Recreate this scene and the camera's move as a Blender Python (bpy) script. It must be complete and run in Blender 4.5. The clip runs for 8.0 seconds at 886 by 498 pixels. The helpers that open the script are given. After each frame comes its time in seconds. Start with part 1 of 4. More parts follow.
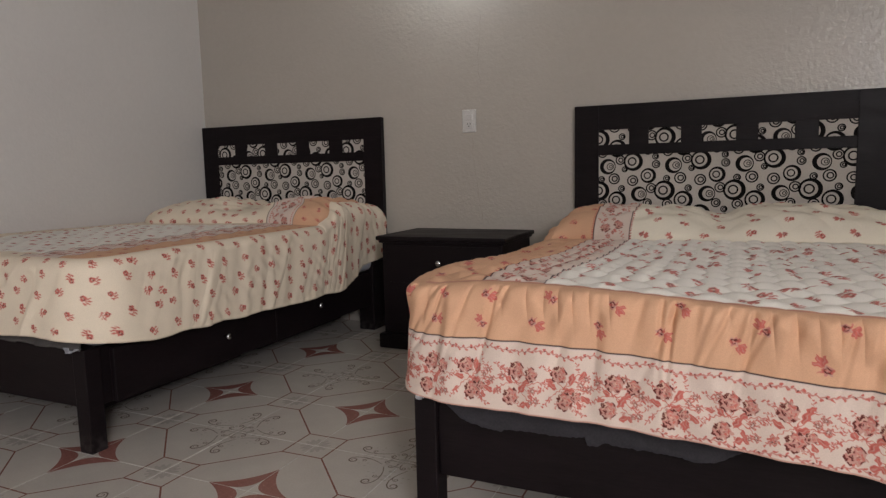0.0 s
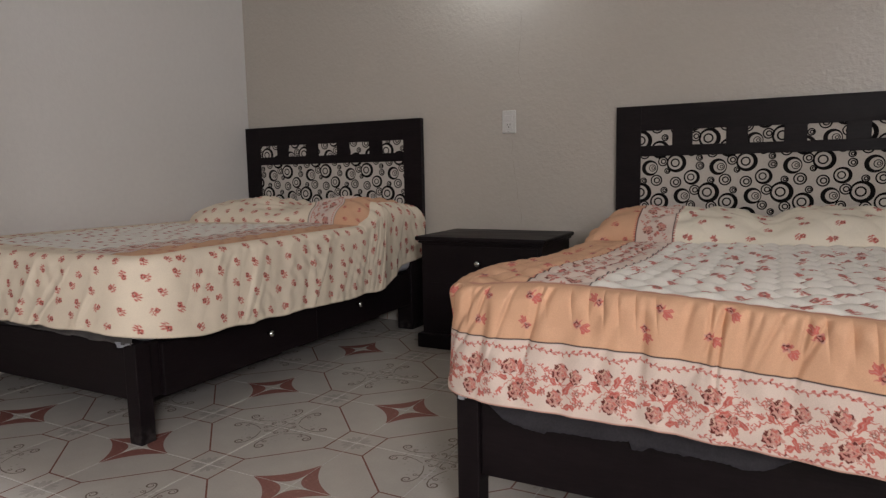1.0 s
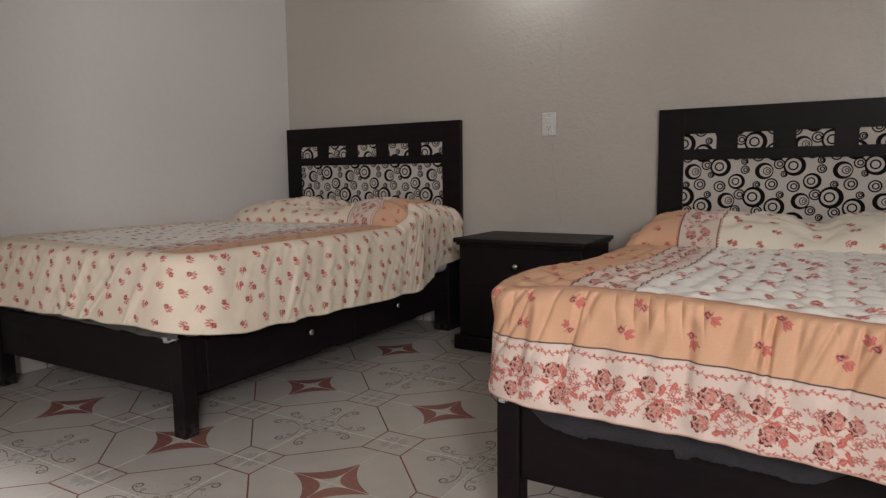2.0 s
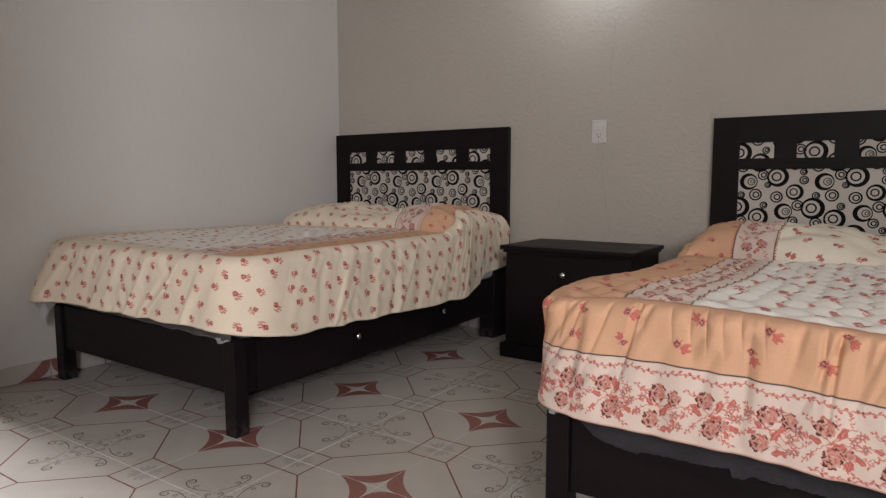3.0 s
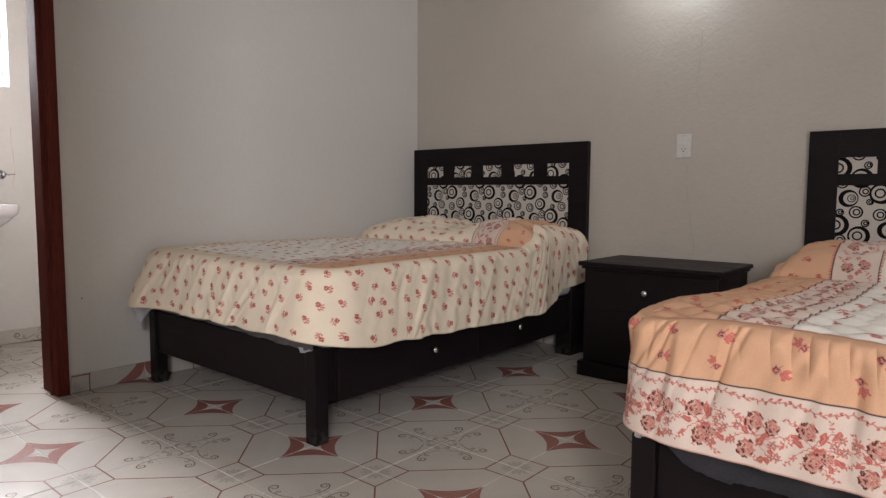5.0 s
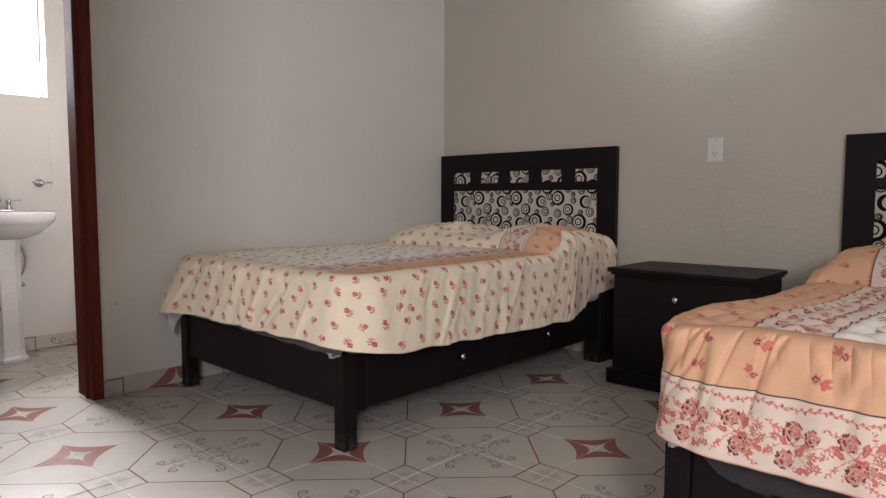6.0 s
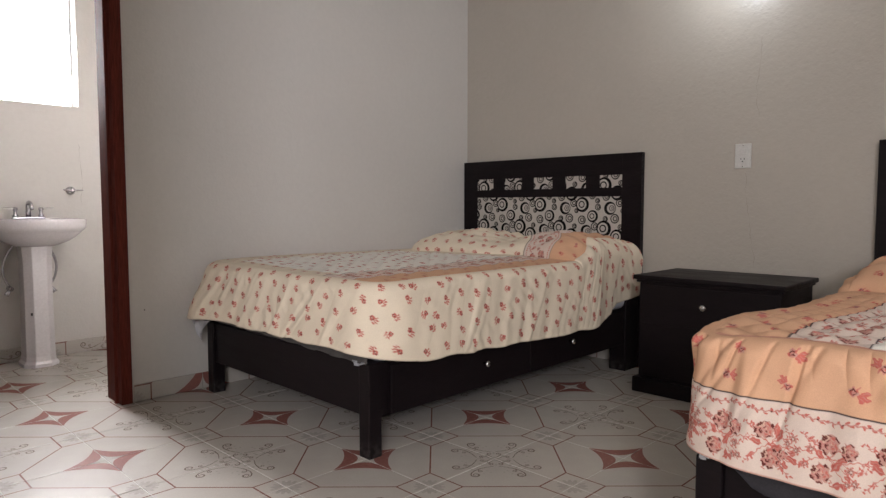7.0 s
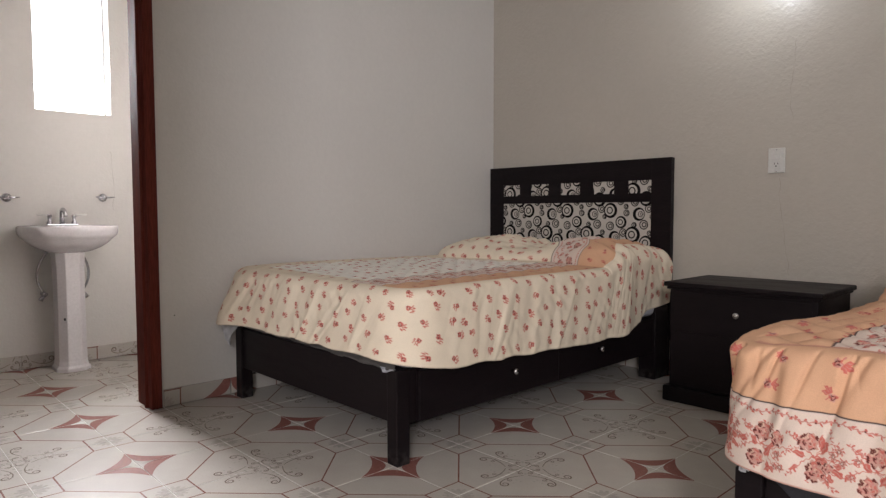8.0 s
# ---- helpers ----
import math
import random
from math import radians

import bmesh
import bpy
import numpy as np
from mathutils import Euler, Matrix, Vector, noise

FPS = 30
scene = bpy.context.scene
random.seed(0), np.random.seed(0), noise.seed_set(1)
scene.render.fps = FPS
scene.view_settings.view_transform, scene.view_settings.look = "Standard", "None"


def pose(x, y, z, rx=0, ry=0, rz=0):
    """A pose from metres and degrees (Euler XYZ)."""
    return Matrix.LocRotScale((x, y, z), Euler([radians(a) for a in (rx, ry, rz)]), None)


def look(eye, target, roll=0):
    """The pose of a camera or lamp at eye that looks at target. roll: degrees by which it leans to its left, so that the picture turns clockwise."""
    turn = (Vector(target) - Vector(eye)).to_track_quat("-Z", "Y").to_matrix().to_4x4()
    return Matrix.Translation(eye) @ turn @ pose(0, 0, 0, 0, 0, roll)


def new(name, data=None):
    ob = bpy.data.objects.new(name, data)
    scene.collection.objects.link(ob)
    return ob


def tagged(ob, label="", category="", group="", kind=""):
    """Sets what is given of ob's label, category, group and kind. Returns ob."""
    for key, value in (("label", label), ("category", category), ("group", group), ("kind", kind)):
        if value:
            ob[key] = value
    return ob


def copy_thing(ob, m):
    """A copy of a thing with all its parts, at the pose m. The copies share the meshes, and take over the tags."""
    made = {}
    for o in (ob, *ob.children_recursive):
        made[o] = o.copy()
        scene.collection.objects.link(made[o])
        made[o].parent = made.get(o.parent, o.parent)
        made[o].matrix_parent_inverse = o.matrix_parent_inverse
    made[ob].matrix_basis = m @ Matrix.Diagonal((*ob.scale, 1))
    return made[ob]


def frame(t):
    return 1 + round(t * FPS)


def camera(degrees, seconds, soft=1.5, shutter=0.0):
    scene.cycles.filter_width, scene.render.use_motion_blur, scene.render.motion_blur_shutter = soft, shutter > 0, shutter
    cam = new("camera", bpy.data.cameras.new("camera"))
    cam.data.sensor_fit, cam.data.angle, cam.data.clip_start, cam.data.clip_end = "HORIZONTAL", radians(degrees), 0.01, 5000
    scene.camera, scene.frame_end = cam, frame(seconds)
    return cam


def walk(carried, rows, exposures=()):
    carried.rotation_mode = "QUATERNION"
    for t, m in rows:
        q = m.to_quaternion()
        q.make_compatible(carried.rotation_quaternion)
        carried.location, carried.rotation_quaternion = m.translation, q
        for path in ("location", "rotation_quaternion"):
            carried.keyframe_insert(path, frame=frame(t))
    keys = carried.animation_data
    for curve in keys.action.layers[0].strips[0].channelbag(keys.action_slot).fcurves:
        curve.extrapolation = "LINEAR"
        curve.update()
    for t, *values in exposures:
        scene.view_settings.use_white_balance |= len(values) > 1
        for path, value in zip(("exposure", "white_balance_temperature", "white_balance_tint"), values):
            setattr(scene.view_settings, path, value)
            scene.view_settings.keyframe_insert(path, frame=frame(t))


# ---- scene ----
cam = camera(68.6, 8.0, soft=1.35)
PATH = [
    (0, (1.928, -1.384, 0.899), (1.11, 0.426, 0.665), -1.3),
    (0.5, (1.918, -1.396, 0.903), (1.053, 0.392, 0.669), -1.2),
    (1, (1.91, -1.401, 0.902), (0.997, 0.363, 0.671), -1.1),
    (1.5, (1.902, -1.407, 0.902), (0.946, 0.335, 0.674), -0.9),
    (3, (1.873, -1.429, 0.913), (0.758, 0.219, 0.704), 0.0),
    (3.5, (1.865, -1.436, 0.914), (0.695, 0.174, 0.719), 0.3),
    (4, (1.856, -1.44, 0.915), (0.635, 0.133, 0.729), 0.4),
    (4.5, (1.851, -1.442, 0.916), (0.594, 0.103, 0.739), 0.4),
    (6, (1.838, -1.445, 0.917), (0.486, 0.021, 0.767), 0.1),
    (6.5, (1.831, -1.45, 0.919), (0.458, -0.003, 0.777), 0.0),
    (7, (1.826, -1.453, 0.924), (0.426, -0.031, 0.791), -0.0),
    (7.5, (1.815, -1.456, 0.921), (0.389, -0.059, 0.8), -0.0),
    (8, (1.802, -1.456, 0.922), (0.351, -0.084, 0.809), -0.1),
]
walk(cam, [(t, look(eye, target, roll)) for t, eye, target, roll in PATH], [(0, -0.25), (1.5, -0.19), (3, -0.09), (6, 0.02), (8, 0.07)])

# ---- light ----
world = bpy.data.worlds.new("sky")
scene.world = world
world.use_nodes = True
wn = world.node_tree
sky = wn.nodes.new("ShaderNodeTexSky")
sky.sky_type, sky.sun_disc = "NISHITA", False
sky.sun_elevation, sky.sun_rotation = radians(48), radians(160)
wn.links.new(sky.outputs[0], wn.nodes["Background"].inputs[0])
wn.nodes["Background"].inputs[1].default_value = 0.12


def area_light(name, m, sx, sy, watts, colour, spread=180):
    lamp = bpy.data.lights.new(name, "AREA")
    lamp.shape, lamp.size, lamp.size_y, lamp.energy, lamp.color = "RECTANGLE", sx, sy, watts, colour
    lamp.spread = radians(spread)
    ob = new(name, lamp)
    ob.matrix_world = m
    return ob


FRONT_Y = -5.0
# daylight in the openings of the windows, and the bulb of the wall lamp
# the east lamp stands in for the bedroom's unknown light source
area_light("daylight_east", look((3.97, -3.75, 2.0), (0, -3.75, 1.999)), 1.35, 0.80, 208, (0.99, 0.976, 1.026))
area_light("daylight_bath", look((-2.68, -0.338, 1.93), (-0.68, -0.338, 0.98)), 0.41, 0.72, 44, (1.0, 0.975, 1.025), 92)
bulb = bpy.data.lights.new("bulb_light", "POINT")
bulb.energy, bulb.shadow_soft_size, bulb.color = 4.9, 0.040, (0.90, 0.96, 1.05)
new("bulb_light", bulb).location = (0.52, 1.69, 2.09)


# ---- materials ----
def material(name, base, rough=0.5, metal=0.0, vary=0.12, scale=6.0, fine=90.0, fine_vary=0.06, bump=0.0, bump_scale=120.0,
             stretch=(1, 1, 1), attribute="", coat=0.0, sheen=0.0, rough_vary=0.08, by_object=0.0, bump_detail=3.0, specular=0.5):
    """A surface with stains at one scale and grain at another, in metres, and a relief."""
    m = bpy.data.materials.new(name)
    m.use_nodes = True
    nt = m.node_tree
    n, l = nt.nodes, nt.links
    b = n["Principled BSDF"]
    tc = n.new("ShaderNodeTexCoord")
    mp = n.new("ShaderNodeMapping")
    mp.inputs["Scale"].default_value = stretch
    l.new(tc.outputs["Object"], mp.inputs[0])

    def noise_at(s, d):
        t = n.new("ShaderNodeTexNoise")
        t.inputs["Scale"].default_value, t.inputs["Detail"].default_value = s, d
        l.new(mp.outputs[0], t.inputs["Vector"])
        return t.outputs["Fac"]

    def ranged(src, lo, hi):
        r = n.new("ShaderNodeMapRange")
        r.inputs["From Min"].default_value, r.inputs["From Max"].default_value = 0.25, 0.75
        r.inputs["To Min"].default_value, r.inputs["To Max"].default_value = lo, hi
        l.new(src, r.inputs["Value"])
        return r.outputs[0]

    def times(a, c):
        x = n.new("ShaderNodeMath")
        x.operation = "MULTIPLY"
        l.new(a, x.inputs[0]), l.new(c, x.inputs[1])
        return x.outputs[0]

    big = noise_at(scale, 4.0)
    value = times(ranged(big, 1 - vary, 1 + vary), ranged(noise_at(fine, 2.0), 1 - fine_vary, 1 + fine_vary))
    if by_object:
        oi = n.new("ShaderNodeObjectInfo")
        r = n.new("ShaderNodeMapRange")
        r.inputs["To Min"].default_value, r.inputs["To Max"].default_value = 1 - by_object, 1 + by_object
        l.new(oi.outputs["Random"], r.inputs["Value"])
        value = times(value, r.outputs[0])
    mix = n.new("ShaderNodeVectorMath")
    mix.operation = "SCALE"
    if attribute:
        at = n.new("ShaderNodeAttribute")
        at.attribute_name = attribute
        l.new(at.outputs["Color"], mix.inputs[0])
    else:
        mix.inputs[0].default_value = base
    l.new(value, mix.inputs["Scale"])
    l.new(mix.outputs[0], b.inputs["Base Color"])
    l.new(ranged(big, max(rough - rough_vary, 0.03), min(rough + rough_vary, 1)), b.inputs["Roughness"])
    b.inputs["Metallic"].default_value = metal
    b.inputs["Coat Weight"].default_value = coat
    b.inputs["Coat Roughness"].default_value = 0.12
    b.inputs["Sheen Weight"].default_value = sheen
    b.inputs["Specular IOR Level"].default_value = specular
    if bump:
        bp = n.new("ShaderNodeBump")
        bp.inputs["Strength"].default_value, bp.inputs["Distance"].default_value = bump, 0.004
        l.new(noise_at(bump_scale, bump_detail), bp.inputs["Height"])
        l.new(bp.outputs[0], b.inputs["Normal"])
        l.new(bp.outputs[0], b.inputs["Coat Normal"])
    return m


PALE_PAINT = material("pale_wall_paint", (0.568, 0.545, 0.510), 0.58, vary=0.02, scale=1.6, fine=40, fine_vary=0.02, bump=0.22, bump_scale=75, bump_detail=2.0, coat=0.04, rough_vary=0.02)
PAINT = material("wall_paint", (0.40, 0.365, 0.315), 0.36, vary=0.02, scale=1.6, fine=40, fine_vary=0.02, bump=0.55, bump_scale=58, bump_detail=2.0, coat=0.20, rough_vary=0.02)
CEILING = material("ceiling_paint", (0.72, 0.70, 0.66), 0.7, vary=0.04, scale=1.5, bump=0.2, bump_scale=90)
TILE = material("ceramic_tile", (0.455, 0.420, 0.378), 0.24, vary=0.05, scale=9, fine=160, fine_vary=0.04, by_object=0.03, rough_vary=0.02)
TILE_RED = material("tile_red_glaze", (0.25, 0.108, 0.09), 0.26, vary=0.10, scale=70, fine=300, fine_vary=0.18, rough_vary=0.02)
TILE_LINE = material("tile_brown_line", (0.20, 0.090, 0.070), 0.26, vary=0.2, scale=40, rough_vary=0.02)
TILE_SCROLL = material("tile_grey_scroll", (0.185, 0.145, 0.12), 0.26, vary=0.2, scale=60, rough_vary=0.02)
TILE_PALE = material("tile_pale_flower", (0.375, 0.346, 0.310), 0.25, vary=0.1, scale=60, rough_vary=0.02)
GROUT = material("grout", (0.56, 0.54, 0.50), 0.75, vary=0.25, scale=3, fine=150, fine_vary=0.15, bump=0.2, bump_scale=300)
BLACK_WOOD = material("espresso_wood", (0.0082, 0.0054, 0.0062), 0.44, vary=0.25, scale=4, fine=30, fine_vary=0.25, bump=0.10, bump_scale=26, stretch=(1, 1, 6), specular=0.13)
BLACK_WOOD_H = material("espresso_wood_flat", (0.0082, 0.0054, 0.0062), 0.44, vary=0.25, scale=4, fine=30, fine_vary=0.25, bump=0.10, bump_scale=26, stretch=(1, 7, 7), specular=0.13)
LEG_WOOD = material("scuffed_leg_wood", (0.0082, 0.0054, 0.0062), 0.44, vary=0.25, scale=4, fine=30, fine_vary=0.25, bump=0.10, bump_scale=26, stretch=(1, 1, 6), specular=0.13)
# grey scuffs round the foot of each leg
ln, ll = LEG_WOOD.node_tree.nodes, LEG_WOOD.node_tree.links
lb = ln["Principled BSDF"]
where, height, patch, both, scuff = (ln.new(k) for k in ("ShaderNodeTexCoord", "ShaderNodeSeparateXYZ", "ShaderNodeTexNoise", "ShaderNodeMath", "ShaderNodeMix"))
low, worn = ln.new("ShaderNodeMapRange"), ln.new("ShaderNodeMapRange")
patch.inputs["Scale"].default_value, patch.inputs["Detail"].default_value = 38, 6
ll.new(where.outputs["Object"], height.inputs[0])
ll.new(where.outputs["Object"], patch.inputs["Vector"])
ll.new(height.outputs["Z"], low.inputs["Value"])
low.inputs["From Min"].default_value, low.inputs["From Max"].default_value, low.inputs["To Min"].default_value, low.inputs["To Max"].default_value = 0.0, 0.075, 1.0, 0.0
ll.new(patch.outputs[0], worn.inputs["Value"])
worn.inputs["From Min"].default_value, worn.inputs["From Max"].default_value = 0.42, 0.62
both.operation = "MULTIPLY"
ll.new(low.outputs[0], both.inputs[0])
ll.new(worn.outputs[0], both.inputs[1])
scuff.data_type = "RGBA"
ll.new(both.outputs[0], scuff.inputs["Factor"])
ll.new(lb.inputs["Base Color"].links[0].from_socket, scuff.inputs["A"])
scuff.inputs["B"].default_value = (0.045, 0.040, 0.038, 1)
ll.new(scuff.outputs["Result"], lb.inputs["Base Color"])
BLACK_FLOCK = material("black_flock", (0.007, 0.006, 0.006), 0.9, vary=0.2, scale=60, specular=0.1)
BEIGE_CLOTH = material("beige_upholstery", (0.47, 0.43, 0.385), 0.85, vary=0.06, scale=14, fine=420, fine_vary=0.12, bump=0.25, bump_scale=600)
PRINT = material("printed_cotton", (0.7, 0.6, 0.45), 0.82, vary=0.05, scale=9, fine=480, fine_vary=0.07, bump=0.14, bump_scale=520, attribute="print", sheen=0.0, specular=0.14)
TICKING = material("mattress_ticking", (0.55, 0.55, 0.58), 0.85, vary=0.08, scale=12, bump=0.2, bump_scale=200)
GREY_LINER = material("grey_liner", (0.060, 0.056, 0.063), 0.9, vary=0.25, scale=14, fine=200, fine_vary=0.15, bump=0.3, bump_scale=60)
PALE_LINER = material("pale_liner", (0.155, 0.142, 0.132), 0.9, vary=0.25, scale=14, fine=200, fine_vary=0.15, bump=0.3, bump_scale=60)
WHITE_CLOTH = material("white_sheet", (0.74, 0.74, 0.75), 0.85, vary=0.08, scale=14, bump=0.2, bump_scale=300)
CRACK = material("plaster_crack", (0.29, 0.265, 0.23), 0.9, vary=0.2, scale=40)
CHROME = material("chrome", (0.50, 0.50, 0.52), 0.10, 1.0, vary=0.04, scale=20, rough_vary=0.04)
STEEL = material("brushed_steel_knob", (0.60, 0.60, 0.60), 0.20, 1.0, vary=0.08, scale=60, rough_vary=0.06)
CERAMIC = material("white_porcelain", (0.60, 0.575, 0.575), 0.14, vary=0.03, scale=6, coat=0.4, rough_vary=0.04)
PLASTIC = material("ivory_plastic", (0.54, 0.53, 0.50), 0.25, vary=0.03, scale=20, rough_vary=0.03)
DARK_HOLE = material("dark_slot", (0.02, 0.02, 0.02), 0.7, vary=0.1)
RED_WOOD = material("varnished_red_wood", (0.105, 0.024, 0.017), 0.65, vary=0.30, scale=3, fine=26, fine_vary=0.30, bump=0.06, bump_scale=30, stretch=(7, 7, 0.6), specular=0.06)
ALU = material("white_aluminium", (0.70, 0.70, 0.69), 0.35, vary=0.04, scale=10)
GLASS = bpy.data.materials.new("window_glass")
GLASS.use_nodes = True
gb = GLASS.node_tree.nodes["Principled BSDF"]
gb.inputs["Transmission Weight"].default_value, gb.inputs["Roughness"].default_value, gb.inputs["IOR"].default_value = 1.0, 0.02, 1.45


def glow(name, colour, strength):
    m = bpy.data.materials.new(name)
    m.use_nodes = True
    b = m.node_tree.nodes["Principled BSDF"]
    b.inputs["Base Color"].default_value = (0.8, 0.8, 0.8, 1)
    b.inputs["Emission Color"].default_value = (*colour, 1)
    b.inputs["Emission Strength"].default_value = strength
    return m


SKY_GLOW = glow("bright_overcast", (1.0, 0.98, 1.01), 10.0)
BULB_GLOW = glow("lit_bulb", (1.0, 0.96, 0.9), 9.0)


# ---- mesh helpers ----
def mesh_of(name, bm, materials, smooth=False):
    me = bpy.data.meshes.new(name)
    bmesh.ops.recalc_face_normals(bm, faces=bm.faces)
    bm.to_mesh(me)
    bm.free()
    for m in (materials if isinstance(materials, (list, tuple)) else [materials]):
        me.materials.append(m)
    if smooth:
        me.polygons.foreach_set("use_smooth", [True] * len(me.polygons))
    return me


def part(name, bm, mat, parent=None, label="", smooth=False):
    """Links a bmesh as one mesh object under a thing or a part."""
    ob = new(name, bm if isinstance(bm, bpy.types.Mesh) else mesh_of(name, bm, mat, smooth))
    ob.parent = parent
    return tagged(ob, label)


def thing(name, label, category, place=(0, 0, 0), group="", kind=""):
    ob = new(name)
    ob.empty_display_size = 0.1
    ob.matrix_world = pose(*place) if len(place) > 3 else Matrix.Translation(place)
    return tagged(ob, label, category, group, kind)


def box(x0, x1, y0, y1, z0, z1, bevel=0.003, segments=2, bm=None):
    out = bm or bmesh.new()
    made = bmesh.ops.create_cube(out, size=1)["verts"]
    for v in made:
        v.co = Vector((x0 + (v.co.x + 0.5) * (x1 - x0), y0 + (v.co.y + 0.5) * (y1 - y0), z0 + (v.co.z + 0.5) * (z1 - z0)))
    if bevel:
        edges = list({e for v in made for e in v.link_edges})
        bmesh.ops.bevel(out, geom=edges, offset=bevel, segments=segments, affect="EDGES", profile=0.5)
    return out


def rings(loops, close_ends=True, bm=None):
    """Skin over closed loops of equally many points."""
    out = bm or bmesh.new()
    rows = [[out.verts.new(p) for p in loop] for loop in loops]
    for a, b in zip(rows, rows[1:]):
        for i in range(len(a)):
            j = (i + 1) % len(a)
            out.faces.new((a[i], a[j], b[j], b[i]))
    if close_ends:
        out.faces.new(rows[0][::-1])
        out.faces.new(rows[-1])
    return out


def turned(profile, axis="z", at=(0, 0, 0), n=20, bm=None):
    """A lathe: profile of (radius, height) along an axis."""
    def put(r, h, k):
        c, s = r * math.cos(2 * math.pi * k / n), r * math.sin(2 * math.pi * k / n)
        p = {"z": (c, s, h), "x": (h, c, s), "y": (s, h, c)}[axis]
        return Vector(p) + Vector(at)
    return rings([[put(r, h, k) for k in range(n)] for r, h in profile], bm=bm)


def tube(points, radius, n=10, bm=None):
    pts = [Vector(p) for p in points]
    loops = []
    side = None
    for i, p in enumerate(pts):
        d = (pts[min(i + 1, len(pts) - 1)] - pts[max(i - 1, 0)]).normalized()
        if side is None:
            side = d.orthogonal().normalized()
        side = (side - d * side.dot(d)).normalized()
        up = d.cross(side)
        r = radius(i / (len(pts) - 1)) if callable(radius) else radius
        loops.append([p + r * (math.cos(2 * math.pi * k / n) * side + math.sin(2 * math.pi * k / n) * up) for k in range(n)])
    return rings(loops, bm=bm)


def arc_points(p0, p1, p2, n=12):
    """A quadratic curve."""
    a, b, c = Vector(p0), Vector(p1), Vector(p2)
    return [(1 - t) ** 2 * a + 2 * t * (1 - t) * b + t * t * c for t in (i / n for i in range(n + 1))]


# ---- plan ----
T = 1 / 3                       # side of a floor tile
LEFT, BACK, RIGHT, FRONT, TOP = -1.32, 1.990, 12 * T, FRONT_Y, 2.5
WALL = 0.16
BATH_L, BATH_F, BATH_B = -2.655, -8 * T, 0.335
DOOR0, DOOR1, DOOR_H = -1.09, -0.390, 2.08


def wall(name, x0, x1, y0, y1, hole=None, top=TOP, label="pale grey painted wall with a fine orange-peel texture", paint=None):
    """A wall from the floor to the ceiling; hole: (along x or y, from, to, sill, head)."""
    bm = bmesh.new()
    if not hole:
        box(x0, x1, y0, y1, 0, top, 0, bm=bm)
    else:
        axis, a, b, sill, head = hole
        spans = [(None, a, 0, top), (b, None, 0, top), (a, b, head, top)] + ([(a, b, 0, sill)] if sill > 0 else [])
        for lo, hi, z0, z1 in spans:
            if axis == "x":
                box(x0 if lo is None else lo, x1 if hi is None else hi, y0, y1, z0, z1, 0, bm=bm)
            else:
                box(x0, x1, y0 if lo is None else lo, y1 if hi is None else hi, z0, z1, 0, bm=bm)
        bmesh.ops.remove_doubles(bm, verts=bm.verts, dist=1e-5)
    return tagged(part(name, bm, paint or PALE_PAINT), label, "wall", kind="structure")


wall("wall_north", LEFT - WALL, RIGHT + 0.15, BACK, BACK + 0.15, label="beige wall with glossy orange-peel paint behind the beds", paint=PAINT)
wall("wall_west", LEFT - WALL, LEFT, FRONT, BACK, ("y", DOOR0 - 0.02, DOOR1 + 0.02, 0, DOOR_H + 0.02), label="pale grey wall with a bathroom doorway through it")
# opening added out of view, placed to suit the bedroom's light
WIN = (-4.45, -3.05, 1.58, 2.42)
wall("wall_east", RIGHT, RIGHT + 0.15, FRONT, BACK, ("y", *WIN), label="pale grey painted wall with an added, unseen wide window")
wall("wall_south", LEFT - WALL, RIGHT + 0.15, FRONT - 0.15, FRONT)
# unseen wall, added to keep window light off the floor and west wall
wall("wall_partition", LEFT, 0.72, -1.47, -1.35, label="unseen pale grey wall, added to block window light")
BW = (-0.545, -0.130, 1.535, 2.30)
wall("wall_bath_west", BATH_L - 0.15, BATH_L, BATH_F - 0.12, BATH_B + 0.12, ("y", *BW), label="painted bathroom wall with a small high window")
wall("wall_bath_north", BATH_L, LEFT - WALL, BATH_B, BATH_B + 0.12, label="painted bathroom side wall")
wall("wall_bath_south", BATH_L, LEFT - WALL, BATH_F - 0.12, BATH_F, label="painted bathroom side wall")
tagged(part("ceiling", box(LEFT - WALL, RIGHT + 0.15, FRONT - 0.15, BACK + 0.15, TOP, TOP + 0.15, 0), CEILING), "plain white painted ceiling", "ceiling", kind="structure")
tagged(part("ceiling_bath", box(BATH_L - 0.15, LEFT - WALL - 0.001, BATH_F - 0.12, BATH_B + 0.12, TOP, TOP + 0.15, 0), CEILING), "plain white bathroom ceiling", "ceiling", kind="structure")

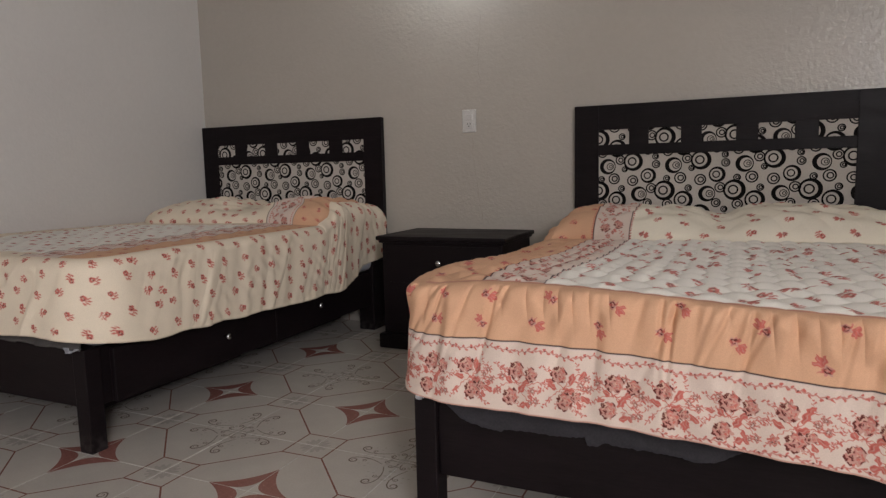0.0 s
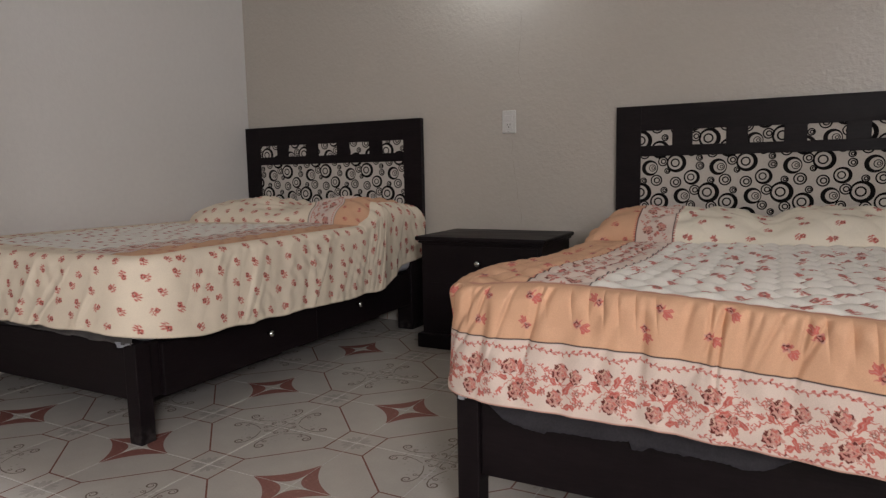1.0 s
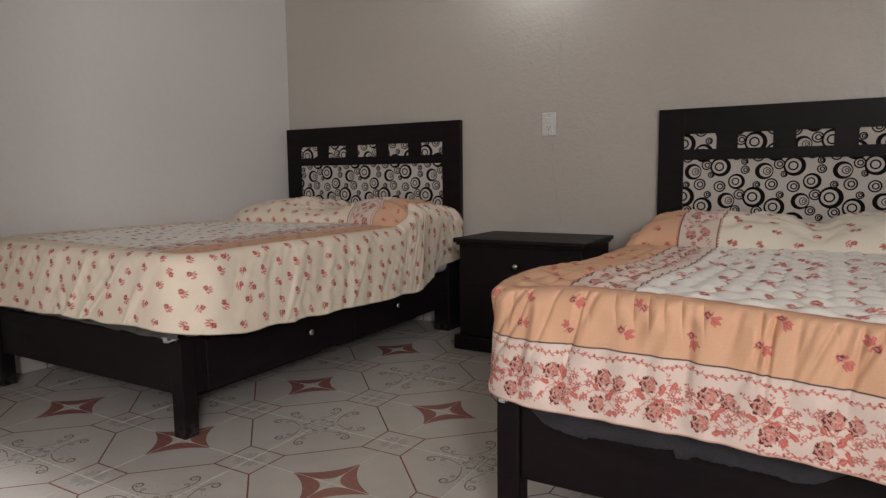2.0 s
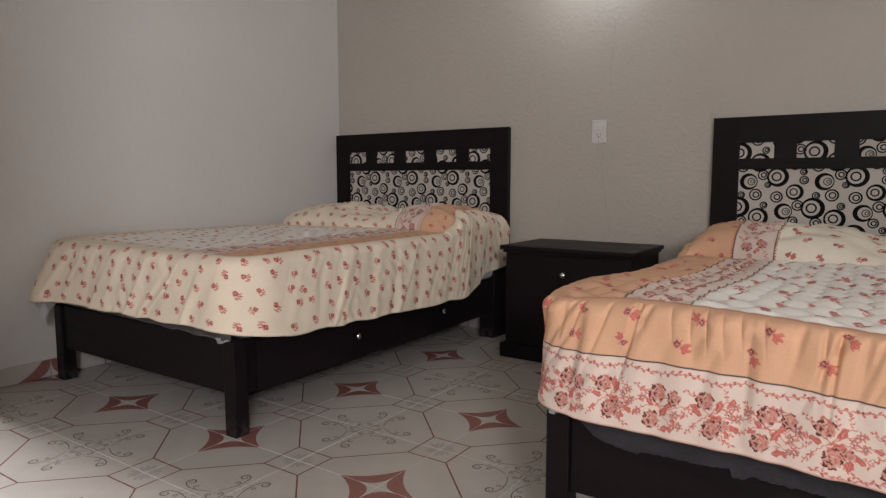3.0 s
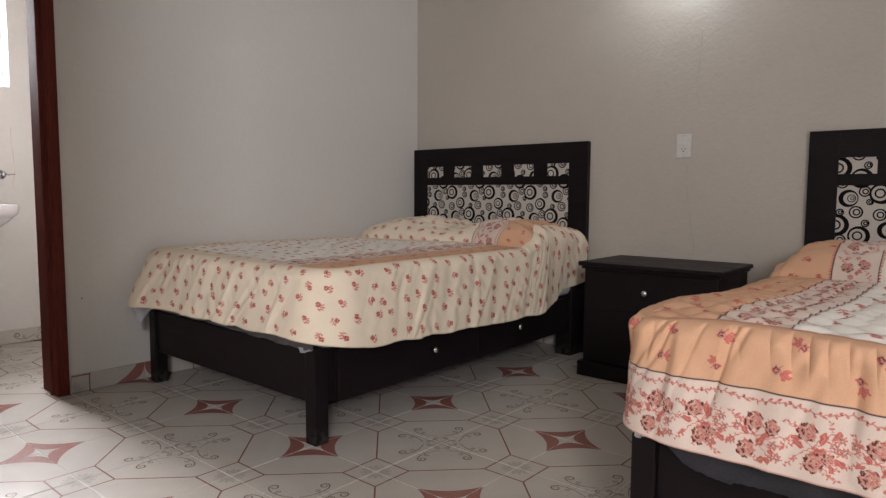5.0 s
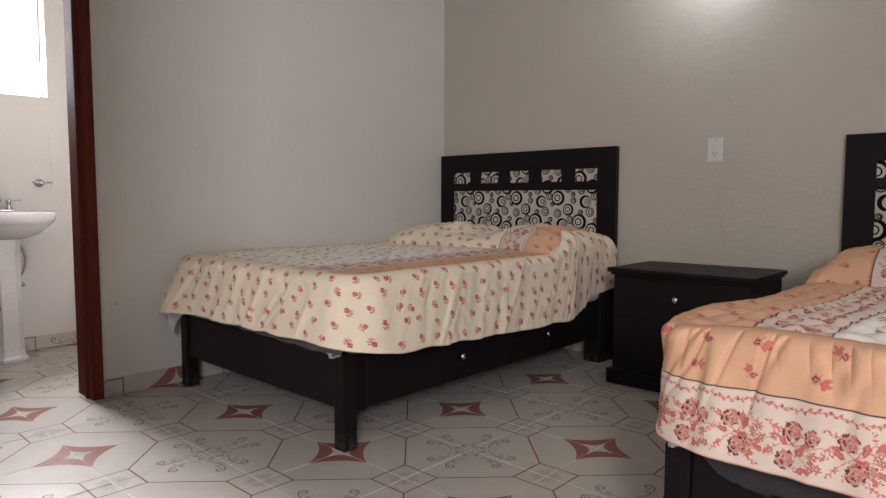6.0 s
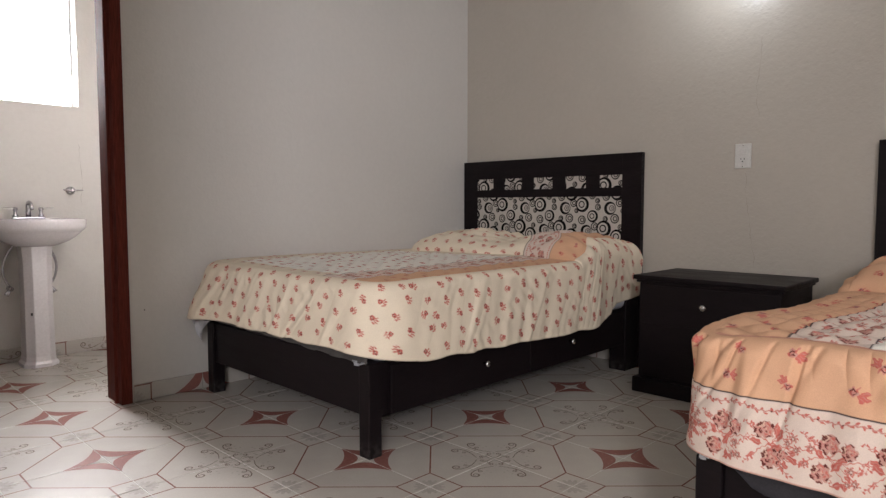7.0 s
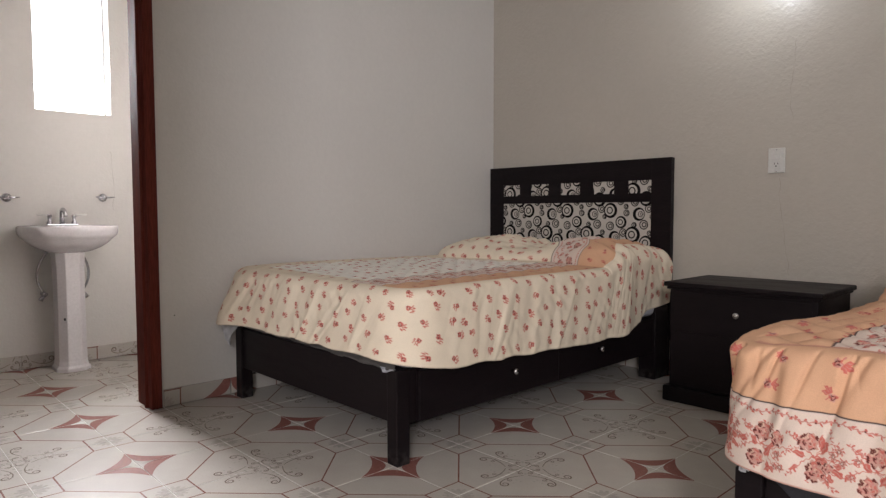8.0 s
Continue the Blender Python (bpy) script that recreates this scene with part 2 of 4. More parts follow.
# the windows
def window(name, axis, at, a, b, sill, head, depth, label, panes):
    w = thing(name, label, "window", kind="structure")
    f = 0.035 if panes > 1 else 0.007
    def slab(nm, lo, hi, z0, z1, d0, d1, mat, parent):
        bm = box(at + d0, at + d1, lo, hi, z0, z1, 0.002 if mat is ALU else 0) if axis == "y" else box(lo, hi, at + d0, at + d1, z0, z1, 0.002 if mat is ALU else 0)
        return part(nm, bm, mat, parent)
    frame_parts = [("frame_side", a, a + f, sill, head), ("frame_side", b - f, b, sill, head), ("frame_head", a + f, b - f, head - f, head), ("frame_sill", a + f, b - f, sill, sill + f)]
    for nm, lo, hi, z0, z1 in frame_parts:
        slab(nm, lo, hi, z0, z1, 0, depth, ALU, w)
    step = (b - a - 2 * f) / panes
    for k in range(panes):
        lo = a + f + k * step
        if k:
            slab("mullion", lo - 0.012, lo + 0.012, sill + f, head - f, 0.004, depth - 0.004, ALU, w)
        g = slab("pane", lo + 0.0125, lo + step - 0.0125, sill + f + 0.001, head - f - 0.001, depth * 0.4, depth * 0.4 + 0.004, GLASS, w)
        g.visible_shadow = False
    return w

window("window_1", "y", BATH_L - 0.148, *BW, 0.04, "small white-framed bathroom window, bright with daylight", 1)
window("window_2", "y", RIGHT + 0.07, *WIN, 0.05, "white-framed bedroom window with two panes", 2)
back = part("backdrop", box(BATH_L - 1.3, BATH_L - 1.29, -2.4, 1.6, 0.6, 3.6, 0), SKY_GLOW)
tagged(back, "bright hazy daylight outside the bathroom window", "backdrop", kind="structure")
tagged(part("ground", box(-40, 40, -40, 40, -0.12, -0.10, 0), GROUT), "pale concrete ground outside the house", "ground", kind="structure")

# the door frame: jambs with a rebate, and casings that lap the wall
def door_frame():
    d = thing("door_1", "dark red-brown varnished wooden door frame, its doorway open", "door frame", kind="structure")
    def jamb(name, y, s):
        prof = [(0.012, -0.048), (0.012, 0.0), (-0.030, 0.0), (-0.036, 0.012), (-0.052, 0.012), (-0.056, 0.0), (-WALL - 0.012, 0.0), (-WALL - 0.012, -0.048), (-WALL - 0.002, -0.048), (-WALL - 0.002, -0.018), (0.002, -0.018), (0.002, -0.048)]
        loops = [[(LEFT + px, y + s * -py * -1, z) for px, py in prof] for z in (0.0, DOOR_H)]
        part(name, rings(loops), RED_WOOD, d)
    jamb("jamb", DOOR1, -1)
    jamb("jamb", DOOR0, 1)
    part("head", box(LEFT - WALL - 0.012, LEFT + 0.012, DOOR0 - 0.047, DOOR1 + 0.047, DOOR_H, DOOR_H + 0.045, 0.003), RED_WOOD, d)
    return d

door_frame()


# ---- the beds ----
RINGS = ((84, 175, 46, 0), (22, 184, 24, 2), (43, 138, 15, 2), (153, 228, 22, 2), (189, 198, 16, 2), (192, 160, 20, 2), (272, 153, 39, 1), (156, 105, 37, 0), (242, 90, 17, 2),
         (304, 92, 28, 2), (82, 82, 27, 2), (29, 43, 17, 2), (170, 44, 25, 2), (232, 32, 49, 0), (112, 15, 38, 1), (246, 222, 25, 2), (7, 242, 44, 0))


def headboard(parent, x0, x1, y, top, shift):
    """A frame with a long opening and five small ones above it, over padded cloth with printed rings."""
    t, st = 0.038, 0.120
    zw0, zw1, zp = top - 0.196, top - 0.122, top - 0.247
    yf, yb = y, y + t
    hb = part("headboard", box(x0, x1, yf + 0.012, yb, 0.20, top - 0.001, 0.002), BLACK_WOOD, parent, "dark wooden headboard with ring-patterned cloth")
    part("stile", box(x0 - 0.001, x0 + st, yf, yf + 0.013, 0.0, top, 0.0015), BLACK_WOOD, hb)
    part("stile", box(x1 - st, x1 + 0.001, yf, yf + 0.013, 0.0, top, 0.0015), BLACK_WOOD, hb)
    part("rail", box(x0 + st, x1 - st, yf + 0.0003, yf + 0.013, zw1, top, 0.0012), BLACK_WOOD_H, hb)
    part("rail", box(x0 + st, x1 - st, yf + 0.0003, yf + 0.013, zp, zw0, 0.0012), BLACK_WOOD_H, hb)
    w = 0.148
    gap = (x1 - x0 - 2 * st - 5 * w) / 4
    for k in range(4):
        a = x0 + st + w + k * (w + gap)
        part("muntin", box(a, a + gap, yf + 0.0006, yf + 0.013, zw0 - 0.002, zw1 + 0.002, 0.0012), BLACK_WOOD, hb)
    cx0, cx1, cz0, cz1 = x0 + st - 0.02, x1 - st + 0.02, 0.55, zw1 + 0.01
    part("cloth_panel", box(cx0, cx1, yf + 0.008, yf + 0.0125, cz0, cz1, 0.001), BEIGE_CLOTH, hb, "beige padded cloth")
    # rings in a repeat of 0.312 by 0.256 m: kind 0 has a thick side, 1 is a crescent, 2 is thin
    bm = bmesh.new()

    def annulus(cx, cz, r, ex, ez, ri, n=28):
        o, i = [], []
        for k in range(n):
            c, s = math.cos(2 * math.pi * k / n), math.sin(2 * math.pi * k / n)
            o.append(bm.verts.new((min(max(cx + r * c, cx0), cx1), yf + 0.0074, min(cz + r * s, cz1))))
            i.append(bm.verts.new((min(max(cx + ex + ri * c, cx0), cx1), yf + 0.0074, min(cz + ez + ri * s, cz1))))
        for k in range(n):
            j = (k + 1) % n
            bm.faces.new((o[k], o[j], i[j], i[k]))

    for u in range(-1, 5):
        for v in range(4):
            for dx, dz, r, kind in RINGS:
                cx, cz, r = x0 + shift + 0.312 * u + dx / 1000, 0.50 + 0.256 * v + dz / 1000, r / 1000
                if not (cx0 - r < cx < cx1 + r and 0.62 < cz < cz1 + r * 0.9):
                    continue
                if kind == 0:
                    annulus(cx, cz, r, -0.11 * r, 0.02 * r, 0.71 * r)
                    annulus(cx - 0.12 * r, cz + 0.02 * r, 0.47 * r, 0, 0, 0.32 * r, 22)
                elif kind == 1:
                    annulus(cx, cz, r, 0.19 * r, 0.0, 0.70 * r)
                    annulus(cx + 0.32 * r, cz, 0.45 * r, 0, 0, 0.35 * r, 22)
                    annulus(cx + 0.40 * r, cz, 0.22 * r, 0, 0, 0.13 * r, 14)
                else:
                    w = 0.0044 + 0.08 * r
                    annulus(cx, cz, r, -0.02 * r, 0, r - w, 24)
                    annulus(cx + 0.08 * r, cz, 0.55 * r, 0, 0, 0.55 * r - w * 0.9, 18)
    part("ring_pattern", bm, BLACK_FLOCK, hb, "black flocked rings on the cloth")
    return hb


def bed(x0, x1, top, shift, label, aside=0.0):
    """A wooden bed whose headboard spans x0 to x1; the foot stands at y = 0."""
    b = thing("bed", label, "bed", ((x0 + x1) / 2, 1.0, 0), "beds")
    inv = Matrix.Translation((-(x0 + x1) / 2, -1.0, 0))
    f0, f1 = x0 + 0.042 + aside, x1 - 0.042 + aside
    ps = 0.060
    made = []
    for px in (f0, f1 - ps):
        made.append(part("leg", box(px, px + ps, 0.0, ps, 0, 0.352, 0.004), LEG_WOOD, b))
    for px in (x0 + 0.002, x1 - 0.102):
        made.append(part("leg", box(px, px + 0.100, 1.808, 1.949, 0, 0.40, 0.004), LEG_WOOD, b))
    made.append(part("foot_rail", box(f0 + ps, f1 - ps, 0.012, 0.042, 0.152, 0.350, 0.004), BLACK_WOOD_H, b))
    made.append(part("side_rail", box(f0 + 0.008, f0 + 0.036, ps, 1.834, 0.150, 0.346, 0.003), BLACK_WOOD, b))
    made.append(part("side_rail", box(f1 - 0.036, f1 - 0.012, ps, 1.834, 0.150, 0.346, 0.003), BLACK_WOOD, b))
    for y0, y1 in ((0.100, 0.949), (0.951, 1.800)):
        # made-up box, sunk below the drawer front to shade the floor under the bed
        d = part("drawer", box(f0 + 0.19, f1 - 0.190, y0 + 0.10, y1 - 0.02, 0.064, 0.325, 0.003), BLACK_WOOD, b)
        made.append(d)
        part("drawer_front", box(f1 - 0.0115, f1 + 0.010, y0, y1, 0.150, 0.338, 0.004), BLACK_WOOD, d)
        yk = 0.618 if y0 < 0.5 else 1.268
        part("knob", turned([(0.005, 0.0), (0.005, 0.012), (0.012, 0.018), (0.0145, 0.025), (0.012, 0.032), (0.004, 0.035)], "x", (f1 + 0.008, yk, 0.254), 14), STEEL, d, "small round chrome knob", True)
    made.append(part("mattress_board", box(f0 + 0.037, f1 - 0.037, 0.045, 1.83, 0.328, 0.345, 0.002), BLACK_WOOD_H, b))
    made.append(headboard(b, x0, x1, 1.950, top, shift))
    for o in made:
        o.matrix_basis = inv @ o.matrix_basis
    return b


BED1, BED2 = (-1.312, 0.043), (1.172, 2.523)
bed(*BED1, 1.226, 0.26, "near-black wooden double bed with drawers, in the room's corner", 0.02)
bed(*BED2, 1.214, 0.205, "near-black wooden double bed beside the nightstand")


def mattress(x0, x1, y0, y1, z0, z1, label):
    m = part("mattress", box(x0, x1, y0, y1, z0, z1, 0.05, 5), TICKING, smooth=True)
    return tagged(m, label, "mattress", "mattresses")


mattress(-1.262, 0.030, 0.035, 1.93, 0.346, 0.628, "pale ticking mattress under a floral bedspread in the corner")
mattress(1.215, 2.495, 0.035, 1.93, 0.346, 0.588, "pale ticking mattress under an orange floral bedspread")

# ---- the bedspreads: a quilted top and a gathered skirt, with a print laid out in metres ----
CREAM, QUILT, ORANGE = (0.715, 0.62, 0.483), (0.77, 0.735, 0.665), (0.612, 0.362, 0.226)
CORAL, ROSE, DUSK, NAVY, BORDER = (0.50, 0.130, 0.103), (0.50, 0.215, 0.180), (0.115, 0.023, 0.019), (0.035, 0.018, 0.024), (0.635, 0.522, 0.448)
LIGHT_ROSE, PETAL = (0.50, 0.28, 0.23), (0.58, 0.38, 0.29)


class Print:
    """A colour for each point of a grid of u by v, in metres, on which motifs are stamped."""

    def __init__(self, u, v, base, soft=0.0022):
        self.soft = soft
        self.u, self.v = np.asarray(u), np.asarray(v)
        self.c = np.empty((len(v), len(u), 3))
        self.c[:] = base

    def band(self, u0, u1, v0, v1, colour):
        a = np.clip((self.u - u0) / 0.002 + 0.5, 0, 1) * np.clip((u1 - self.u) / 0.002 + 0.5, 0, 1)
        b = np.clip((self.v - v0) / 0.002 + 0.5, 0, 1) * np.clip((v1 - self.v) / 0.002 + 0.5, 0, 1)
        k = (b[:, None] * a[None, :])[..., None]
        self.c = self.c * (1 - k) + np.array(colour) * k

    def stamp(self, fn, cu, cv, size, turn=0.0, reach=1.3):
        i0, i1 = np.searchsorted(self.u, (cu - reach * size, cu + reach * size))
        j0, j1 = np.searchsorted(self.v, (cv - reach * size, cv + reach * size))
        if i1 <= i0 or j1 <= j0:
            return
        U, V = np.meshgrid(self.u[i0:i1], self.v[j0:j1])
        # a slightly uneven hand in the drawing
        X = (U - cu + 0.0013 * np.sin(V * 520 + 3 * np.sin(U * 90))) / size
        Y = (V - cv + 0.0013 * np.sin(U * 480 + 3 * np.sin(V * 110))) / size
        c, s = math.cos(turn), math.sin(turn)
        for colour, mask in fn(X * c + Y * s, -X * s + Y * c, self.soft / size):
            k = np.clip(mask, 0, 1)[..., None]
            self.c[j0:j1, i0:i1] = self.c[j0:j1, i0:i1] * (1 - k) + np.asarray(colour) * k


def ellipse(X, Y, cx, cy, a, b, turn, soft):
    c, s = math.cos(turn), math.sin(turn)
    x, y = (X - cx) * c + (Y - cy) * s, -(X - cx) * s + (Y - cy) * c
    return (1 - np.hypot(x / a, y / b)) * min(a, b) / soft + 0.5


def leaf(X, Y, cx, cy, a, turn, soft, fat=0.5):
    c, s = math.cos(turn), math.sin(turn)
    x, y = (X - cx) * c + (Y - cy) * s, -(X - cx) * s + (Y - cy) * c
    w = np.clip(1 - (x / a) ** 2, 0, 1) * a * fat
    return np.where(np.abs(x) < a, (w - np.abs(y)) / soft + 0.5, -1)


def rose(X, Y, soft):
    """A ragged pink rose: pale petals, with broad dark strokes on its shaded side and in its heart."""
    r, th = np.hypot(X, Y), np.arctan2(Y, X)
    yield LIGHT_ROSE, (0.84 + 0.10 * np.sin(7 * th + 1) + 0.05 * np.sin(13 * th) - r) / soft + 0.5
    for ring, n, dist, off in ((0, 7, 0.66, 0.3), (1, 5, 0.42, 0.8), (2, 4, 0.18, 0.2)):
        for k in range(n):
            a = off + 2 * math.pi * k / n + 0.2 * math.sin(3 * k)
            far = dist * (1 + 0.26 * math.sin(5 * k + 2 * ring))
            size = (0.32, 0.27, 0.17)[ring] * (1 + 0.25 * math.sin(7 * k + ring))
            cx, cy = far * math.cos(a), far * math.sin(a)
            x, y = (X - cx) * math.cos(a) + (Y - cy) * math.sin(a), -(X - cx) * math.sin(a) + (Y - cy) * math.cos(a)
            fill = (1 - np.hypot(x / (0.75 * size), y / size)) * size / soft + 0.5
            yield (LIGHT_ROSE, ROSE, PETAL, ROSE)[(k + ring) % 4], fill
            shade = math.cos(a - 2.5) > 0.1 or (ring == 2 and k % 2) or (7 * k + 3 * ring) % 5 == 0
            edge = (1 - np.hypot((x - 0.40 * size + 0.12 * size * np.sin(y * 9 / size)) / (0.34 * size), y / (0.9 * size))) * 0.34 * size / soft + 0.4
            yield (DUSK if shade else CORAL), np.minimum(edge, fill + 0.6) * (0.92 if shade else 0.7)
            yield (LIGHT_ROSE if shade else PETAL), ((1 - np.hypot((x + 0.25 * size) / (0.18 * size), y / (0.5 * size))) * 0.18 * size / soft + 0.3) * 0.7


def blossom(X, Y, soft):
    r, th = np.hypot(X, Y), np.arctan2(Y, X)
    yield CORAL, (0.74 + 0.24 * np.cos(6 * th) - r) / soft + 0.5
    yield LIGHT_ROSE, (0.55 + 0.2 * np.cos(6 * th) - r) / soft + 0.2
    yield DUSK, (0.36 - np.abs(r - 0.25)) * 3 * (np.cos(5 * th) > -0.2) * 0.8
    yield BORDER, (0.16 - r) / soft + 0.5


def sprig(X, Y, soft):
    """A small ruffled rose, dark in its folds, over three broad leaves on a bent stem."""
    for cx, cy, a, turn, fat in ((0.42, 0.10, 0.44, 0.15, 0.44), (0.14, -0.38, 0.42, -1.15, 0.44), (0.44, -0.26, 0.46, -0.55, 0.46), (0.02, 0.52, 0.22, 0.9, 0.36)):
        yield CORAL, leaf(X, Y, cx, cy, a, turn, soft, fat)
        yield ROSE, ellipse(X, Y, cx + 0.03, cy + 0.02, a * 0.7, 0.045, turn, soft) * 0.8
    yield ROSE, ellipse(X, Y, -0.36, 0.18, 0.38, 0.35, 0, soft)
    yield CORAL, ellipse(X, Y, 0.06, -0.02, 0.24, 0.07, -0.3, soft)
    for k in range(6):
        an = 0.4 + 1.0472 * k
        px, py = -0.38 + 0.25 * math.cos(an), 0.20 + 0.24 * math.sin(an)
        yield (CORAL, ROSE, LIGHT_ROSE)[k % 3], ellipse(X, Y, px, py, 0.19, 0.15, an, soft)
    for k in range(5):
        an = 1.3 + 1.2566 * k
        px, py = -0.38 + 0.20 * math.cos(an), 0.20 + 0.19 * math.sin(an)
        yield DUSK, ellipse(X, Y, px, py, 0.16, 0.070, an + 1.35, soft) * (0.85 if k in (0, 1, 3) else 0.35)
    yield ROSE, ellipse(X, Y, -0.36, 0.18, 0.10, 0.07, 0.3, soft)


def pink_sprig(X, Y, soft):
    """The same flower in plain red on cream: a broken little rose and a paw of leaves."""
    for cx, cy, a, turn in ((0.34, 0.34, 0.30, 0.60), (0.52, 0.02, 0.34, 0.35), (0.46, -0.34, 0.32, 0.10), (0.06, -0.52, 0.26, -0.20)):
        yield CORAL, ellipse(X, Y, cx, cy, a, 0.115, turn, soft)
    yield CORAL, ellipse(X, Y, 0.20, -0.14, 0.46, 0.055, -1.05, soft)
    for k in range(6):
        an = 0.5 + 1.0472 * k
        yield CORAL, ellipse(X, Y, -0.32 + 0.28 * math.cos(an), 0.16 + 0.27 * math.sin(an), 0.22, 0.160, an + 1.57, soft)
    yield PETAL, ellipse(X, Y, -0.36, 0.17, 0.13, 0.09, 0.6, soft) * 0.9
    yield PETAL, ellipse(X, Y, 0.20, 0.14, 0.12, 0.05, 0.9, soft) * 0.8
    yield DUSK, ellipse(X, Y, -0.20, 0.06, 0.17, 0.090, 2.2, soft) * 0.9
    yield DUSK, ellipse(X, Y, -0.52, 0.30, 0.16, 0.090, 0.7, soft) * 0.9


def faded(fn):
    """A motif washed out towards the white of the quilt."""
    def lighter(X, Y, soft):
        for colour, mask in fn(X, Y, soft):
            yield tuple(0.92 * c + 0.08 * q for c, q in zip(colour, QUILT)), mask
    return lighter


def twig(X, Y, soft):
    bend = 0.22 * np.sin(X * 2.2)
    yield CORAL, np.where(np.abs(X) < 1.0, (0.05 - np.abs(Y - bend)) / soft + 0.4, 0) * 0.8
    for k in range(6):
        x = -0.85 + 0.34 * k
        yield (CORAL if k % 3 else ROSE), leaf(X, Y, x + 0.05, 0.22 * math.sin(x * 2.2) + (0.20 if k % 2 else -0.20), 0.26, 1.0 if k % 2 else -0.9, soft)


def garland(p, u0, u1, v, rng):
    """The small zigzag vine under the navy line."""
    step, k, u = 0.0090, 0, u0
    while u < u1:
        up = 1 if k % 2 else -1
        turn = 0.6 * up + rng.uniform(-0.2, 0.2)
        p.stamp(lambda X, Y, s: [(CORAL, leaf(X, Y, 0, 0, 0.9, 0, s))], u, v + 0.005 * math.sin(u * 52) + up * 0.0035, 0.0050, turn)
        p.stamp(lambda X, Y, s: [(ROSE, (0.28 - np.abs(Y)) / s)], u, v + 0.004 * math.sin(u * 52), 0.0065, 0.25 * math.cos(u * 52), 0.9)
        if k % 5 == 2:
            p.stamp(lambda X, Y, s: [(DUSK, (0.8 - np.hypot(X, Y)) / s * 0.8)], u, v + 0.004 * math.sin(u * 52), 0.0028)
        u += step
        k += 1


def petal_leaf(X, Y, s):
    yield CORAL, leaf(X, Y, 0, 0, 0.95, 0, s)
    yield LIGHT_ROSE, ellipse(X, Y, 0.0, 0.0, 0.75, 0.07, 0, s) * 0.7
    yield DUSK, ellipse(X, Y, -0.2, 0.18, 0.4, 0.07, 0.2, s) * 0.35


def stalk(p, k, u, v, a, b, bow):
    """A bowed thin stem from a to b, in the bunch's own measure."""
    for t in np.linspace(0, 1, 16):
        x, y = a[0] + (b[0] - a[0]) * t, a[1] + (b[1] - a[1]) * t + bow * math.sin(math.pi * t)
        turn = math.atan2(b[1] - a[1] + bow * math.pi * math.cos(math.pi * t), b[0] - a[0])
        p.stamp(lambda X, Y, s: [(CORAL, (0.20 - np.abs(Y)) / s * (np.abs(X) < 0.9) * 0.85)], u + x * k, v + y * k, 0.0058 * k, turn)


def bouquet_border(p, u0, u1, v, k, rng, start=0.0):
    """Alternating bunches of roses along a band of height about 0.12 * k, centred on v, joined by a stem."""
    u, n = u0 + start, 0
    while u < u1:
        def at(fn, du, dv, size, turn=0.0):
            p.stamp(fn, u + du * k, v + dv * k, size * k, turn + rng.uniform(-0.15, 0.15))
        stalk(p, k, u, v, (0.030, 0.000), (0.078, 0.004), 0.006)
        for a in range(8):
            an = 0.785 * a + n + rng.uniform(-0.3, 0.3)
            far = rng.uniform(0.75, 1.1)
            at(rng.choice((petal_leaf, twig, twig, blossom)), 0.050 * far * math.cos(an), 0.046 * far * math.sin(an), rng.uniform(0.009, 0.014), an)
        if n % 2 == 0:
            for b, bow in (((0.046, 0.022), 0.006), ((0.050, -0.004), 0.004), ((0.034, 0.036), 0.008), ((0.036, -0.024), -0.006), ((-0.046, -0.034), 0.004), ((-0.046, 0.036), -0.004), ((0.030, -0.050), -0.004)):
                stalk(p, k, u, v, (-0.004, 0.002), b, bow)
            at(twig, -0.046, 0.040, 0.015, 2.5), at(twig, -0.046, -0.036, 0.015, 3.7), at(twig, 0.030, -0.050, 0.015, -0.9), at(twig, 0.026, 0.050, 0.012, 1.4)
            at(petal_leaf, 0.014, 0.024, 0.016, 1.2), at(petal_leaf, -0.034, 0.002, 0.014, 2.8), at(petal_leaf, 0.044, -0.020, 0.014, -0.6), at(petal_leaf, 0.008, -0.004, 0.015, 0.3), at(petal_leaf, 0.030, -0.034, 0.011, -1.1)
            at(rose, -0.016, 0.030, 0.0215, 0.2), at(rose, -0.002, -0.026, 0.0225, 0.9), at(rose, 0.024, -0.014, 0.0125, 0.4)
            at(blossom, 0.046, 0.026, 0.0105), at(blossom, 0.034, 0.012, 0.0105, 0.5), at(blossom, 0.052, 0.004, 0.0105, 0.9)
        else:
            for b, bow in (((0.040, -0.012), 0.004), ((0.034, -0.040), -0.004), ((0.048, -0.032), 0.002), ((-0.046, 0.030), 0.004), ((-0.050, -0.016), 0.004), ((0.026, 0.022), 0.004)):
                stalk(p, k, u, v, (-0.006, 0.0), b, bow)
            at(twig, -0.044, 0.034, 0.015, 2.3), at(twig, -0.050, -0.018, 0.015, 3.5), at(twig, 0.058, 0.000, 0.014, 0.4), at(twig, -0.034, 0.010, 0.012, 2.9)
            at(petal_leaf, 0.010, -0.012, 0.016, 1.0), at(petal_leaf, 0.014, -0.048, 0.013, 0.6), at(petal_leaf, 0.026, -0.046, 0.010, 2.4), at(petal_leaf, -0.022, 0.004, 0.012, 2.2), at(petal_leaf, 0.022, 0.004, 0.012, 0.4)
            at(rose, -0.004, 0.028, 0.0220, 0.3), at(rose, -0.018, -0.032, 0.0215, 0.6), at(rose, 0.034, 0.024, 0.0175, 1.0)
            at(blossom, 0.038, -0.012, 0.0110), at(blossom, 0.046, -0.036, 0.0110, 0.6), at(blossom, 0.034, -0.040, 0.0085, 0.2)
        u += 0.1175 * k
        n += 1


